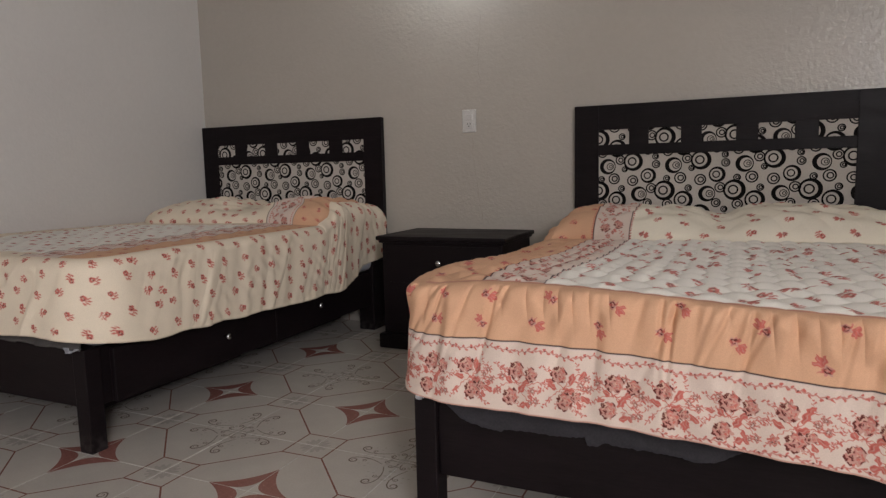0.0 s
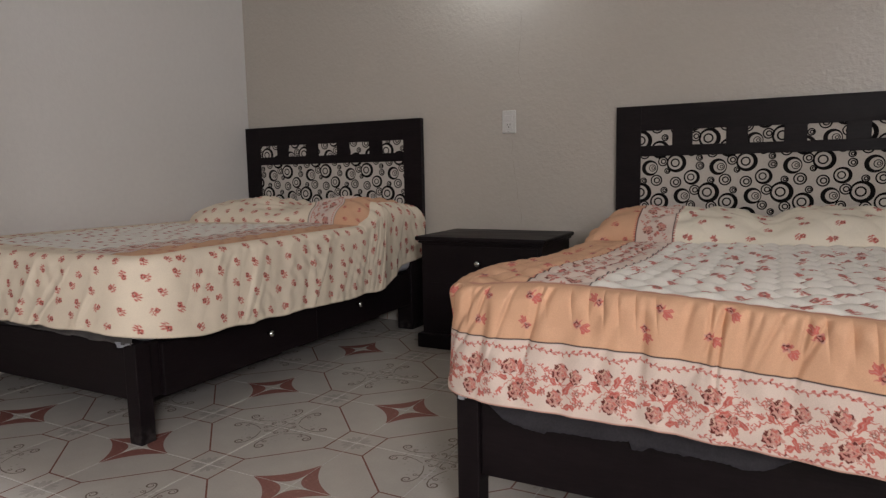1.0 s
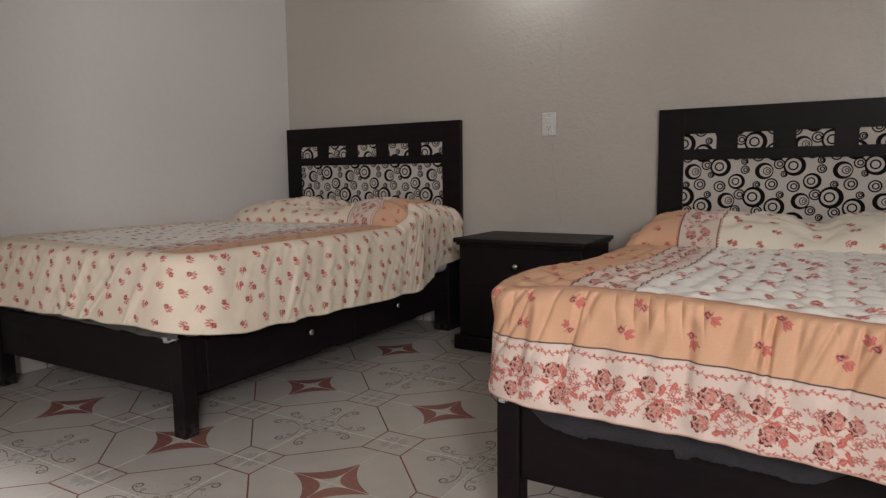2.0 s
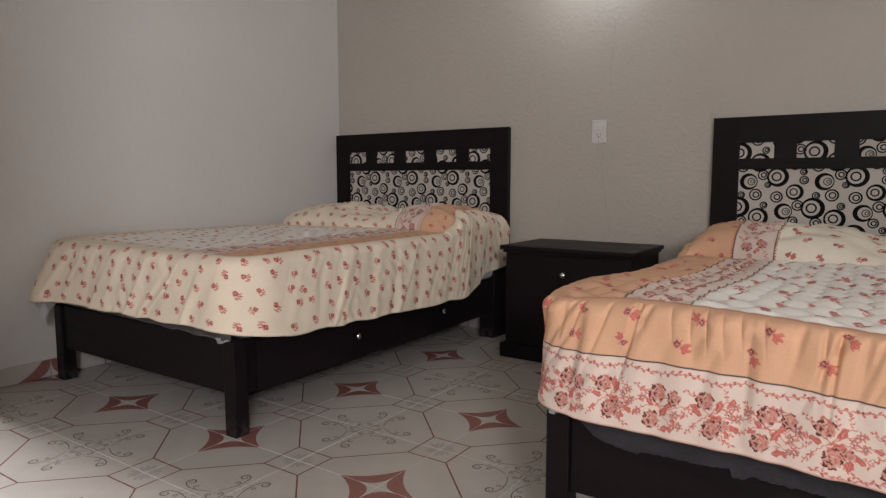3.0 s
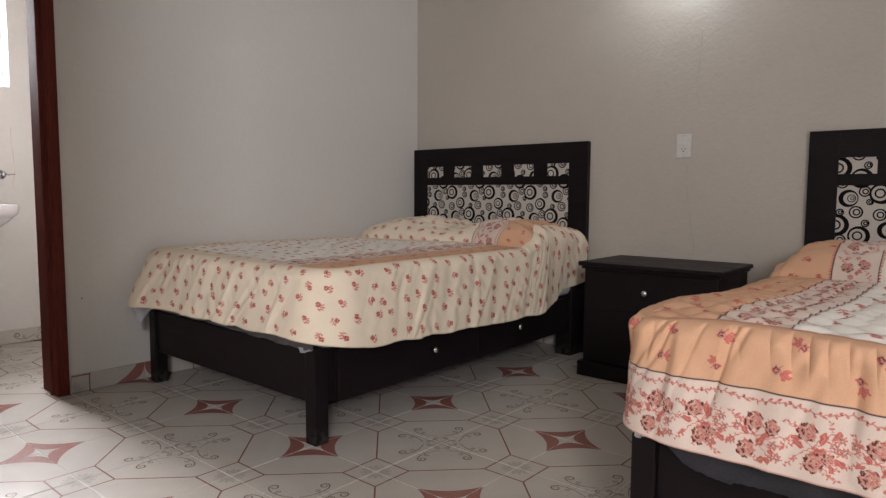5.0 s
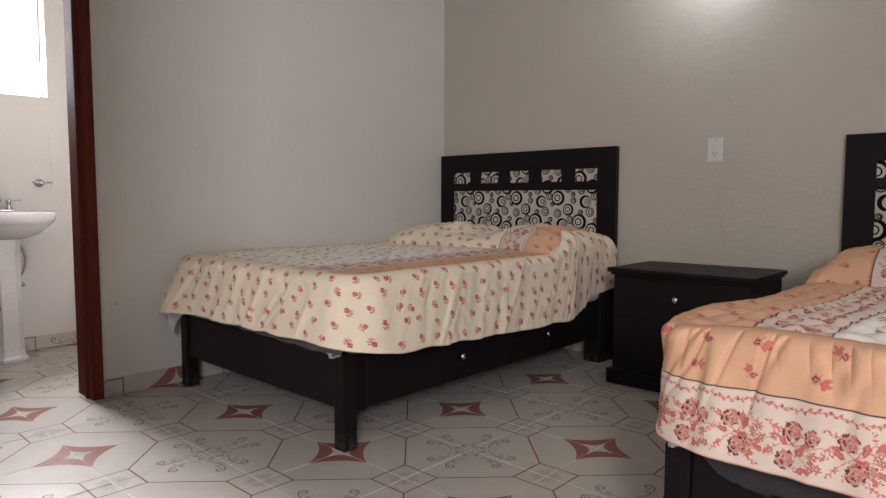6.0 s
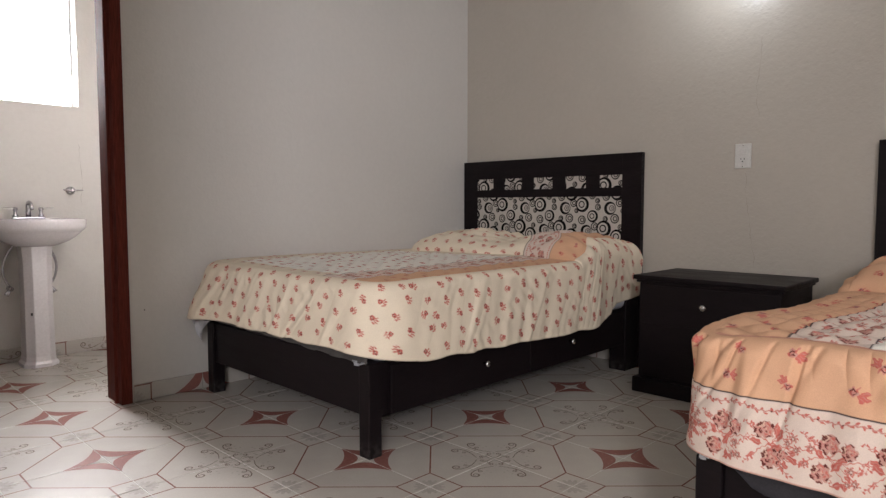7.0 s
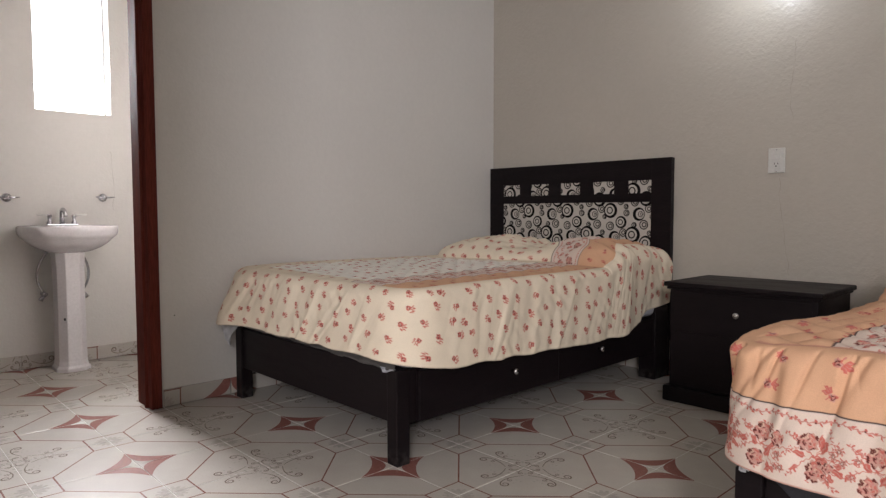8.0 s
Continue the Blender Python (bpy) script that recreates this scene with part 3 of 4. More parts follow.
def scatter(p, u0, u1, v0, v1, du, dv, size, rng, fns, jitter=0.18, turns=(-0.3, -0.6, 0.1, -2.6, 2.8)):
    row = 0
    v = v0 + dv / 2
    while v < v1:
        u = u0 + (du / 2 if row % 2 else 0.02)
        while u < u1:
            p.stamp(rng.choice(fns), u + rng.uniform(-jitter, jitter) * du, v + rng.uniform(-jitter, jitter) * dv, size * rng.uniform(0.88, 1.12), rng.choice(turns) + rng.uniform(-0.3, 0.3))
            u += du
        v += dv
        row += 1


def smooth01(t):
    t = np.clip(t, 0, 1)
    return t * t * (3 - 2 * t)


def grid_mesh(name, P, colours, mat):
    rows, cols = P.shape[:2]
    me = bpy.data.meshes.new(name)
    idx = np.arange(rows * cols).reshape(rows, cols)
    faces = np.stack([idx[:-1, :-1], idx[:-1, 1:], idx[1:, 1:], idx[1:, :-1]], -1).reshape(-1, 4)
    me.vertices.add(rows * cols)
    me.vertices.foreach_set("co", P.reshape(-1).astype(np.float32))
    me.loops.add(faces.size)
    me.loops.foreach_set("vertex_index", faces.reshape(-1).astype(np.int32))
    me.polygons.add(len(faces))
    me.polygons.foreach_set("loop_start", (np.arange(len(faces)) * 4).astype(np.int32))
    me.update(calc_edges=True)
    me.polygons.foreach_set("use_smooth", [True] * len(faces))
    at = me.attributes.new("print", "FLOAT_COLOR", "POINT")
    rgba = np.ones((rows * cols, 4), np.float32)
    rgba[:, :3] = colours.reshape(-1, 3)
    at.data.foreach_set("color", rgba.reshape(-1))
    me.materials.append(mat)
    return me


class Spread:
    """A bedspread over a bed whose top outline is xl..xr by yf..yb, at height z."""

    def __init__(self, xl, xr, yf, yb, z, seed, corner=0.07):
        self.xl, self.xr, self.yf, self.yb, self.z, self.rc = xl, xr, yf, yb, z, corner
        self.rng = random.Random(seed)
        self.skew = lambda x, y: 0 * x
        self.tuck = lambda y: 0 * y
        self.seed = seed

    def crease(self, x):
        """Where the pillows begin to rise."""
        xm, half = (self.xl + self.xr) / 2, (self.xr - self.xl) / 2
        e = np.clip((np.abs(x - xm) - half + 0.26) / 0.26, 0, 1)
        return 1.275 + 0.035 * np.sin(x * 5.0 + self.seed) + 0.015 * np.sin(x * 13.0 + 2 * self.seed) + 0.22 * (1 - np.sqrt(np.clip(1 - e ** 2, 0, 1))) * ((x < xm) & (self.seed == 3))

    def height(self, x, y):
        """The top: a slight sag, two pillows under the cloth, and soft unevenness."""
        xm, half = (self.xl + self.xr) / 2, (self.xr - self.xl) / 2
        s = self.seed
        crease = self.crease(x)
        t = np.clip((y - crease) / (1.955 - crease), 0, 1)
        rise = np.sqrt(np.clip(1 - (1 - np.clip(t / 0.34, 0, 1)) ** 2, 0, 1))
        fall = 1 - 0.50 * np.clip((t - 0.40) / 0.60, 0, 1) ** 2
        if s == 3:
            across = 1.00 - 0.36 * np.exp(-((x - xm - 0.07) / 0.15) ** 2) + 0.05 * np.sin(x * 9 + s)
            low, reach = np.where(x > xm, 0.36, 0.12), np.where(x > xm, 0.24, 0.50)
        else:
            across = 1 - 0.36 * np.exp(-((x - xm - 0.02) / 0.085) ** 2) + 0.05 * np.sin(x * 9 + s)
            low, reach = 0.36, 0.13
        side = low + (1 - low) * np.sqrt(np.clip(1 - np.clip((np.abs(x - xm) - half + reach) / reach, 0, 1) ** 2, 0, 1))
        wrinkle = 0.003 * np.sin(x * 27 + 5 * np.sin(y * 11 + x * 3) + 2 * s) * rise + 0.005 * np.sin(x * 46 + 9 * np.sin(y * 7) + s) * rise * t * 2 + 0.004 * np.sin(y * 60 + 3 * np.sin(x * 14)) * rise + 0.004 * np.sin((y + 0.5 * np.abs(x - xm)) * 38 + 2 * np.sin(x * 9 + s)) * rise * (1 - 0.6 * t)
        soft = 0.006 * np.sin(x * 3.1 + s) * np.sin(y * 2.7 + 1.3 * s)
        dc = np.minimum(np.hypot(x - self.xl, y - self.yf), np.hypot(x - self.xr, y - self.yf))
        soft = soft - (0.004 if s == 3 else 0.022) * np.exp(-(dc / 0.14) ** 2)
        if s == 8:
            soft = soft - 0.038 * smooth01((y - 0.05) / 0.8) - 0.016 * smooth01((x - 1.6) / 0.6) * (1 - smooth01((y - 0.1) / 0.5))
        return self.z + 0.118 * rise * fall * across * side + wrinkle + soft

    def quilt(self, x, y):
        """Puffed diamonds between stitches, absent within the plain borders."""
        p = 0.105
        q = np.abs(np.sin(math.pi * (x + y) / p)) * np.abs(np.sin(math.pi * (x - y) / p))
        qx = np.abs(x - (self.xl + self.xr) / 2) - (self.xr - self.xl) / 2 + self.rc
        qy = self.yf + self.rc - y
        edge = self.rc - np.hypot(np.maximum(qx, 0), np.maximum(qy, 0)) - np.minimum(np.maximum(qx, qy), 0)
        inner = smooth01(edge / 0.025) * (1 - 0.78 * smooth01((y - 1.2) / 0.05))
        return (0.0055 if self.seed == 3 else 0.0140) * q ** 0.85 * inner * (0.72 + 0.28 * smooth01((edge - 0.10) / 0.05))

    def top(self, step, colour_fn):
        u = np.arange(self.xl, self.xr + 1e-6, (self.xr - self.xl) / round((self.xr - self.xl) / step))
        # rows at even steps along the cloth, over the pillows too
        yy = np.linspace(self.yf, self.yb, 1600)
        zz = self.height(np.full_like(yy, (self.xl + self.xr) / 2 + 0.3), yy)
        run = self.yf + np.concatenate([[0], np.cumsum(np.hypot(np.diff(yy), np.diff(zz)))])
        v = np.linspace(run[0], run[-1], int((run[-1] - run[0]) / step) + 1)
        rows_y = np.interp(v, run, yy)
        p = Print(u, v, QUILT, 0.55 * step)
        colour_fn(p, self)
        X, Y = np.meshgrid(u, rows_y)
        # keep the rows along the crease
        c0 = float(self.crease(np.array([(self.xl + self.xr) / 2 + 0.3]))[0])
        w = np.where(Y < c0, np.clip((Y - 0.5) / (c0 - 0.5), 0, 1), np.clip((1.955 - Y) / (1.955 - c0), 0, 1))
        Y = Y + (self.crease(X) - c0) * w
        # round the two corners at the foot
        for cx, sgn in ((self.xl + self.rc, -1), (self.xr - self.rc, 1)):
            dx, dy = (X - cx) * sgn, self.yf + self.rc - Y
            m = (dx > 0) & (dy > 0)
            far = np.maximum(dx, dy)
            d = np.hypot(dx, dy) + 1e-9
            k = np.where(m, far / d, 1.0)
            X = np.where(m, cx + sgn * dx * k, X)
            Y = np.where(m, self.yf + self.rc - dy * k, Y)
        # the seam runs in over the end of the pillow
        X = X - self.tuck(Y) * smooth01((X - self.xl) / (self.xr - self.xl))
        Z = self.height(X, Y) + self.quilt(X, Y)
        return grid_mesh("quilted_top", np.stack([X, Y + self.skew(X, Y), Z], -1), p.c, PRINT)

    def outline(self, a):
        """Points and outward normals along the left side, the foot and the right side."""
        rc = self.rc
        ly, lf = self.yb - self.yf - rc, self.xr - self.xl - 2 * rc
        q = rc * math.pi / 2
        x, y, nx, ny = (np.zeros_like(a) for _ in range(4))
        m = a < ly
        x[m], y[m], nx[m], ny[m] = self.xl, self.yb - a[m], -1, 0
        m = (a >= ly) & (a < ly + q)
        th = (a[m] - ly) / rc
        x[m], y[m], nx[m], ny[m] = self.xl + rc - rc * np.cos(th), self.yf + rc - rc * np.sin(th), -np.cos(th), -np.sin(th)
        m = (a >= ly + q) & (a < ly + q + lf)
        x[m], y[m], nx[m], ny[m] = self.xl + rc + a[m] - ly - q, self.yf, 0, -1
        m = (a >= ly + q + lf) & (a < ly + 2 * q + lf)
        th = (a[m] - ly - q - lf) / rc
        x[m], y[m], nx[m], ny[m] = self.xr - rc + rc * np.sin(th), self.yf + rc - rc * np.cos(th), np.sin(th), -np.cos(th)
        m = a >= ly + 2 * q + lf
        y[m], nx[m], ny[m] = self.yf + rc + a[m] - ly - 2 * q - lf, 1, 0
        x[m] = self.xr - self.tuck(y[m])
        self.marks = (ly, ly + q, ly + q + lf, ly + 2 * q + lf, 2 * ly + 2 * q + lf)
        return x, y, nx, ny

    def skirt(self, spacing, hem, flare, folds, colour_fn, rows=96, round_r=0.035, pleat=1.0, crisp=0.33, wall=-9.0, gathered=False):
        """spacing: steps along left, foot and right; hem, flare, folds: functions of the arc and the point."""
        self.outline(np.zeros(1))
        ly, c0, c1, c2, end = self.marks
        a = np.concatenate([np.arange(0, ly - 0.05, spacing[0]), np.arange(ly - 0.05, c2 + 0.05, spacing[1]), np.arange(c2 + 0.05, end, spacing[2]), [end - 1e-6]])
        x, y, nx, ny = self.outline(a)
        d = np.linspace(0, 1, rows)
        round_r = round_r + 0.75 * self.tuck(y)
        ztop = self.height(x, y)
        zhem = hem(a, x, y)
        length = ztop - zhem + 0.015
        mean = float(np.median(length))
        s = d[:, None] * length[None, :]
        th = np.clip(s / round_r[None, :], 0, math.pi / 2)
        out = round_r * np.sin(th)
        down = round_r * (1 - np.cos(th)) + np.clip(s - round_r * math.pi / 2, 0, None) * ((length - 0.015 - round_r) / (length - round_r * math.pi / 2))[None, :]
        k = smooth01((s - 0.01) / (length[None, :] - 0.01)) * 0.55 + 0.45 * d[:, None]
        out = out + flare(a, x, y)[None, :] * k
        rng = self.rng
        wob = a[None, :] + 0.035 * np.sin(a[None, :] * 4.3 + self.seed) + 0.02 * np.sin(a[None, :] * 9.7 + 2 * self.seed)
        sweep = (2.0, -1.2) if gathered else (3.6, 6.0)
        f = (0.0038 if gathered else 0.0030) * np.sin(wob * 27 + sweep[0] * d[:, None] + self.seed) + (0.0026 if gathered else 0.0016) * np.sin(wob * 61 + 1.7 * self.seed + sweep[1] * d[:, None])
        pos = 0.02
        while pos < end:
            w, amp, lean = rng.uniform(0.014, 0.034), rng.uniform(0.006, 0.021) * rng.choice((1, 1, 0.5)) * pleat, rng.uniform(-0.13, -0.01) if gathered else rng.uniform(-0.21, -0.04)
            flip = rng.choice((-1, 1))
            start = rng.uniform(0.0, 0.25)
            t = (a[None, :] - pos - lean * d[:, None] ** (1.0 if gathered else 1.4)) * flip
            long = not gathered or rng.random() < 0.28
            if gathered:
                w, amp = (w * 1.4, amp * 0.85) if long else (w * 0.55, amp * 0.62)
            ww = np.where(t < 0, w, w * crisp)
            grow = ((1.0 - 0.6 * d[:, None] ** 2) if gathered else (0.55 + 0.45 * np.sin(d[:, None] * 2.2))) * smooth01((d[:, None] - start * 0.4) / 0.3)
            if not long:
                grow = smooth01(d[:, None] / 0.12) * np.exp(-(d[:, None] / rng.uniform(0.3, 0.6)) ** 2)
            if gathered and not long:
                f = f - rng.uniform(0.005, 0.014) * np.exp(-(t / rng.uniform(0.005, 0.011)) ** 2) * grow
                pos += rng.uniform(0.010, 0.040)
            elif gathered:
                f = f + (amp * np.exp(-(t / ww) ** 2) - 0.5 * amp * np.exp(-((t - 0.9 * w * crisp) / 0.015) ** 2)) * grow
                pos += rng.uniform(0.03, 0.06)
            else:
                f = f + (amp * np.exp(-(t / ww) ** 2) - 0.5 * amp * np.exp(-np.abs(t - w * crisp) / 0.007)) * grow
                pos += rng.choice((0.03, 0.05, 0.10, 0.16)) * rng.uniform(0.7, 1.4)
        fine = 0.0085 * pleat ** 2 * np.abs(np.sin(a[None, :] * 46 + 4 * np.sin(a[None, :] * 13 + self.seed) - 2 * d[:, None])) ** 0.6 * np.exp(-((d[:, None] - 0.11) / 0.17) ** 2)
        crinkle = 0.0011 * np.sin(a[None, :] * 113 + 5 * np.sin(s * 17 + a[None, :] * 5)) + 0.0009 * np.sin(s * 95 + 6 * np.sin(a[None, :] * 19 + self.seed)) + 0.0012 * np.sin(a[None, :] * 47 - s * 60 + 4 * np.sin(a[None, :] * 7))
        f = f + crinkle * (0.5 + 0.5 * np.sin(a[None, :] * 11 + 6 * d[:, None]))
        out = out + (f * folds(a, x, y)[None, :] + fine) * smooth01(s / (0.020 if gathered else 0.05))
        P = np.stack([np.maximum(x[None, :] + nx[None, :] * out, wall), y[None, :] + ny[None, :] * out, ztop[None, :] - down], -1)
        P[..., 1] += self.skew(x, y)[None, :]
        v = np.linspace(0, mean, rows)
        # the print follows the cloth round the corners and folds
        row = P[int(rows * 0.6), :, :2]
        cloth = np.concatenate([[0], np.cumsum(np.hypot(*np.diff(row, axis=0).T))])
        cloth += ly - np.interp(ly, a, cloth)
        p = Print(cloth, v, CREAM, 0.0008 if spacing[1] < 0.0015 else 0.0013)
        colour_fn(p, self, mean)
        return grid_mesh("ruffled_skirt", P, p.c[::-1], PRINT)


def bedspread(top_me, skirt_me, label):
    b = thing("bedspread", label, "bedspread", group="bedspreads")
    part("quilted_top", top_me, None, b)
    part("ruffled_skirt", skirt_me, None, b)
    return b


# bed in the corner: cream skirt with small flowers
s1 = Spread(-1.262, 0.050, 0.030, 1.946, 0.652, 3, 0.10)
s1.tuck = lambda y: 0.075 * smooth01((y - 1.36) / 0.16)


def top1(p, s):
    rng = random.Random(31)
    p.band(-9, 9, -9, 0.115, CREAM)
    p.band(-9, 9, 1.20, 9, CREAM)
    p.band(-0.105, 9, -9, 9, ORANGE)
    p.band(-9, -1.10, -9, 9, CREAM)
    p.band(-0.300, -0.105, -9, 9, BORDER)
    scatter(p, s.xl + 0.02, -0.32, 0.05, 1.25, 0.090, 0.074, 0.0225, rng, (faded(sprig), faded(pink_sprig)))
    scatter(p, s.xl + 0.02, -0.32, 1.30, 2.1, 0.088, 0.070, 0.023, rng, (pink_sprig,))
    scatter(p, -0.095, 0.06, 0.05, 2.1, 0.09, 0.085, 0.019, rng, (sprig, pink_sprig))
    rose_column(p, -0.2025, 0.10, 2.1, 1.15, rng)
    p.band(-0.304, -0.300, -9, 9, NAVY)
    p.band(-0.109, -0.106, -9, 9, NAVY)


def rose_column(p, u, v0, v1, k, rng):
    """The rose border run lengthwise: the same bunches, stamped along v."""
    v, n = v0, 0
    while v < v1:
        for du, dv, fn, size in ((-0.028, 0.0, rose, 0.024), (0.028, 0.02, rose, 0.023), (0.004, 0.045, blossom, 0.012), (-0.012, -0.04, blossom, 0.012), (0.045, -0.03, twig, 0.02), (-0.05, 0.04, twig, 0.02), (0.012, -0.018, sprig, 0.017), (-0.03, 0.05, pink_sprig, 0.016)):
            p.stamp(fn, u + du * k * (1 if n % 2 else -1), v + dv * k, size * k, rng.uniform(-0.4, 0.4) + 1.57)
        v += 0.1175 * k
        n += 1
    for sgn in (-1, 1):
        v = v0
        while v < v1:
            p.stamp(lambda X, Y, s: [(CORAL, leaf(X, Y, 0, 0, 0.9, 0, s))], u + sgn * 0.080, v, 0.0065, rng.choice((0.6, 2.4)))
            v += 0.0115


def skirt1(p, s, mean):
    rng = random.Random(17)
    p.band(-9, s.marks[0] - 0.02, -9, 9, ORANGE)
    p.band(s.marks[0] - 0.02, s.marks[0] + 0.12, -9, 9, (0.66, 0.50, 0.34))
    p.band(s.marks[0] + 0.12, s.marks[0] + 0.17, -9, 9, (0.69, 0.55, 0.40))
    scatter(p, 0.0, s.marks[4] + 0.5, 0.012, mean - 0.015, 0.098, 0.057, 0.0226, rng, (pink_sprig,), 0.24)
    p.band(-9, 99, -1, 0.0035, (0.52, 0.43, 0.32))


def hem1(a, x, y):
    ly, c0, c1, c2, end = s1.marks
    foot = np.interp(x, (-1.30, -0.66, -0.25, 0.0), (0.390, 0.391, 0.395, 0.394))
    side = np.interp(y, (0.0, 0.19, 0.55, 0.90, 1.38, 1.46, 1.60, 1.69, 1.95), (0.380, 0.357, 0.340, 0.324, 0.314, 0.322, 0.350, 0.392, 0.420))
    k = smooth01((a - c1 + 0.03) / (c2 - c1 + 0.06))
    return foot * (1 - k) + side * k + 0.0035 * np.sin(a * 21 + 2 * np.sin(a * 7)) + 0.03 * (a < ly)


def flare1(a, x, y):
    ly, c0, c1, c2, end = s1.marks
    side = smooth01((a - c2) / 0.5)
    return 0.004 + 0.040 * smooth01((a - ly) / 0.18) + 0.070 * np.exp(-((a - c0) / 0.12) ** 2) - 0.020 * side - 0.046 * smooth01((y - 1.40) / 0.30) * (a > c2)


def folds1(a, x, y):
    ly, c0, c1, c2, end = s1.marks
    calm = 1 - 0.80 * np.exp(-((a - (c1 + c2) / 2 - 0.04) / 0.22) ** 2)
    return 0.10 + 0.85 * smooth01((a - ly) / 0.15) * calm - 0.15 * smooth01((y - 1.05) / 0.25) * (a > c2)


sk1 = s1.skirt((0.012, 0.0021, 0.0021), hem1, flare1, folds1, skirt1, rows=148, pleat=0.22, crisp=0.95, wall=LEFT + 0.012, round_r=0.042)
bedspread(s1.top(0.0034, top1), sk1, "cream cotton bedspread with small red flowers, on the corner bed")

# bed beside the nightstand: orange skirt with a rose border
s2 = Spread(1.218, 2.500, 0.014, 1.946, 0.650, 8, 0.07)
# it lies askew: drawn further over the foot at one side
s2.skew = lambda x, y: -0.085 * smooth01((x - 1.20) / 1.1) * (1 - smooth01((y - 0.1) / 1.0))


def top2(p, s):
    rng = random.Random(41)
    p.band(-9, 9, 1.24, 9, (0.75, 0.690, 0.565))
    p.band(-9, 1.395, -9, 9, ORANGE)
    p.band(1.395, 1.545, -9, 9, BORDER)
    scatter(p, 1.57, 2.50, 0.02, 1.25, 0.092, 0.074, 0.0250, rng, (faded(sprig), faded(pink_sprig)))
    scatter(p, 1.57, 2.50, 1.27, 2.1, 0.125, 0.070, 0.0225, rng, (sprig, pink_sprig))
    scatter(p, 1.24, 1.39, 0.05, 2.1, 0.10, 0.085, 0.021, rng, (sprig, pink_sprig))
    rose_column(p, 1.470, 0.06, 2.1, 0.98, rng)
    for u in (1.395, 1.545):
        p.band(u - 0.002, u + 0.002, -9, 9, NAVY)
    p.band(-9, 9, -9, s.yf + 0.010, (0.50, 0.25, 0.18))


def skirt2(p, s, mean):
    rng = random.Random(23)
    p.band(-9, 99, 0.154, 9, ORANGE)
    p.band(-9, 99, -1, 0.154, BORDER)
    lo, hi = s.marks[0] - 0.4, s.marks[3] + 0.6
    scatter(p, lo, hi, 0.168, mean - 0.025, 0.138, 0.056, 0.0222, rng, (sprig,), 0.16, (-0.45, -0.1, 0.25, 2.9))
    p.band(-9, 99, 0.1520, 0.1550, NAVY)
    garland(p, lo, hi, 0.136, rng)
    bouquet_border(p, lo, hi, 0.066, 0.95, rng, 0.03)
    garland(p, s.marks[1] + 0.60, hi, 0.008, rng)
    p.band(-9, 99, -1, 0.003, (0.50, 0.28, 0.22))


def hem2(a, x, y):
    return 0.370 - 0.014 * smooth01((x - 1.6) / 0.5) - 0.022 * smooth01((x - 2.0) / 0.3) + 0.0012 * np.sin(a * 11)


def flare2(a, x, y):
    ly, c0, c1, c2, end = s2.marks
    return 0.010 + 0.026 * ny_front(a) - 0.050 * smooth01((x - 1.3) / 0.9) * ny_front(a)


def ny_front(a):
    ly, c0, c1, c2, end = s2.marks
    return smooth01((a - ly) / 0.1) * (1 - smooth01((a - c1) / 0.1))


def folds2(a, x, y):
    return np.ones_like(a)


sk2 = s2.skirt((0.012, 0.0011, 0.008), hem2, flare2, folds2, skirt2, rows=260, crisp=0.5, gathered=True, pleat=1.05, round_r=0.034)
bedspread(s2.top(0.0027, top2), sk2, "orange and white floral bedspread with a rose border, quilted on top")


# torn linings and sheet corners that hang out under the skirts
def ragged_cloth(name, x0, x1, y, top, bottom, ragged, seed, mat, label, category, tilt=0.006, step=0.006):
    """A strip of cloth from top down to bottom(x), torn by up to ragged below that."""
    rng = random.Random(seed)
    n = int((x1 - x0) / step)
    low, level, aim = [], 0.5, 0.5
    for i in range(n + 1):
        if rng.random() < 0.07:
            aim = rng.random()
        if rng.random() < 0.03:
            level = aim = rng.random()
        level += (aim - level) * 0.22
        e = min(1.0, min(i, n - i) / 12)
        low.append(top - bottom(x0 + i * step) + ragged * (0.15 + 0.85 * level + rng.uniform(-0.05, 0.05)) * e)
    bm = bmesh.new()
    loops = []
    for t in (0.0, 0.3, 0.65, 0.85, 1.0):
        loops.append([(x0 + i * step, y - tilt * t + 0.0035 * math.sin(i * 0.25 + 2 * t + seed) * t, top - low[i] * t) for i in range(n + 1)])
    rows = [[bm.verts.new(p) for p in loop] for loop in loops]
    for a, b in zip(rows, rows[1:]):
        for i in range(n):
            bm.faces.new((a[i], a[i + 1], b[i + 1], b[i]))
    bmesh.ops.solidify(bm, geom=bm.faces[:], thickness=0.0012)
    return tagged(part(name, bm, mat, smooth=True), label, category)


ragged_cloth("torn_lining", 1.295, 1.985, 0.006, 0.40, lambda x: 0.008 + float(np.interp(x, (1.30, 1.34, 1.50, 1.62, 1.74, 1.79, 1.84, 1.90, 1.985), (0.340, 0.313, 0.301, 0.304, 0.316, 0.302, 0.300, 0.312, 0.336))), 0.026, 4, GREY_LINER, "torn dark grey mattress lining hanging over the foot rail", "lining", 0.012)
ragged_cloth("mattress_lining", -1.24, 0.02, 0.006, 0.40, lambda x: float(np.interp(x, (-1.24, -0.6, -0.10, 0.02), (0.372, 0.369, 0.359, 0.354))), 0.006, 9, PALE_LINER, "thin grey-green lining edge hanging under the bedspread", "lining", 0.020)


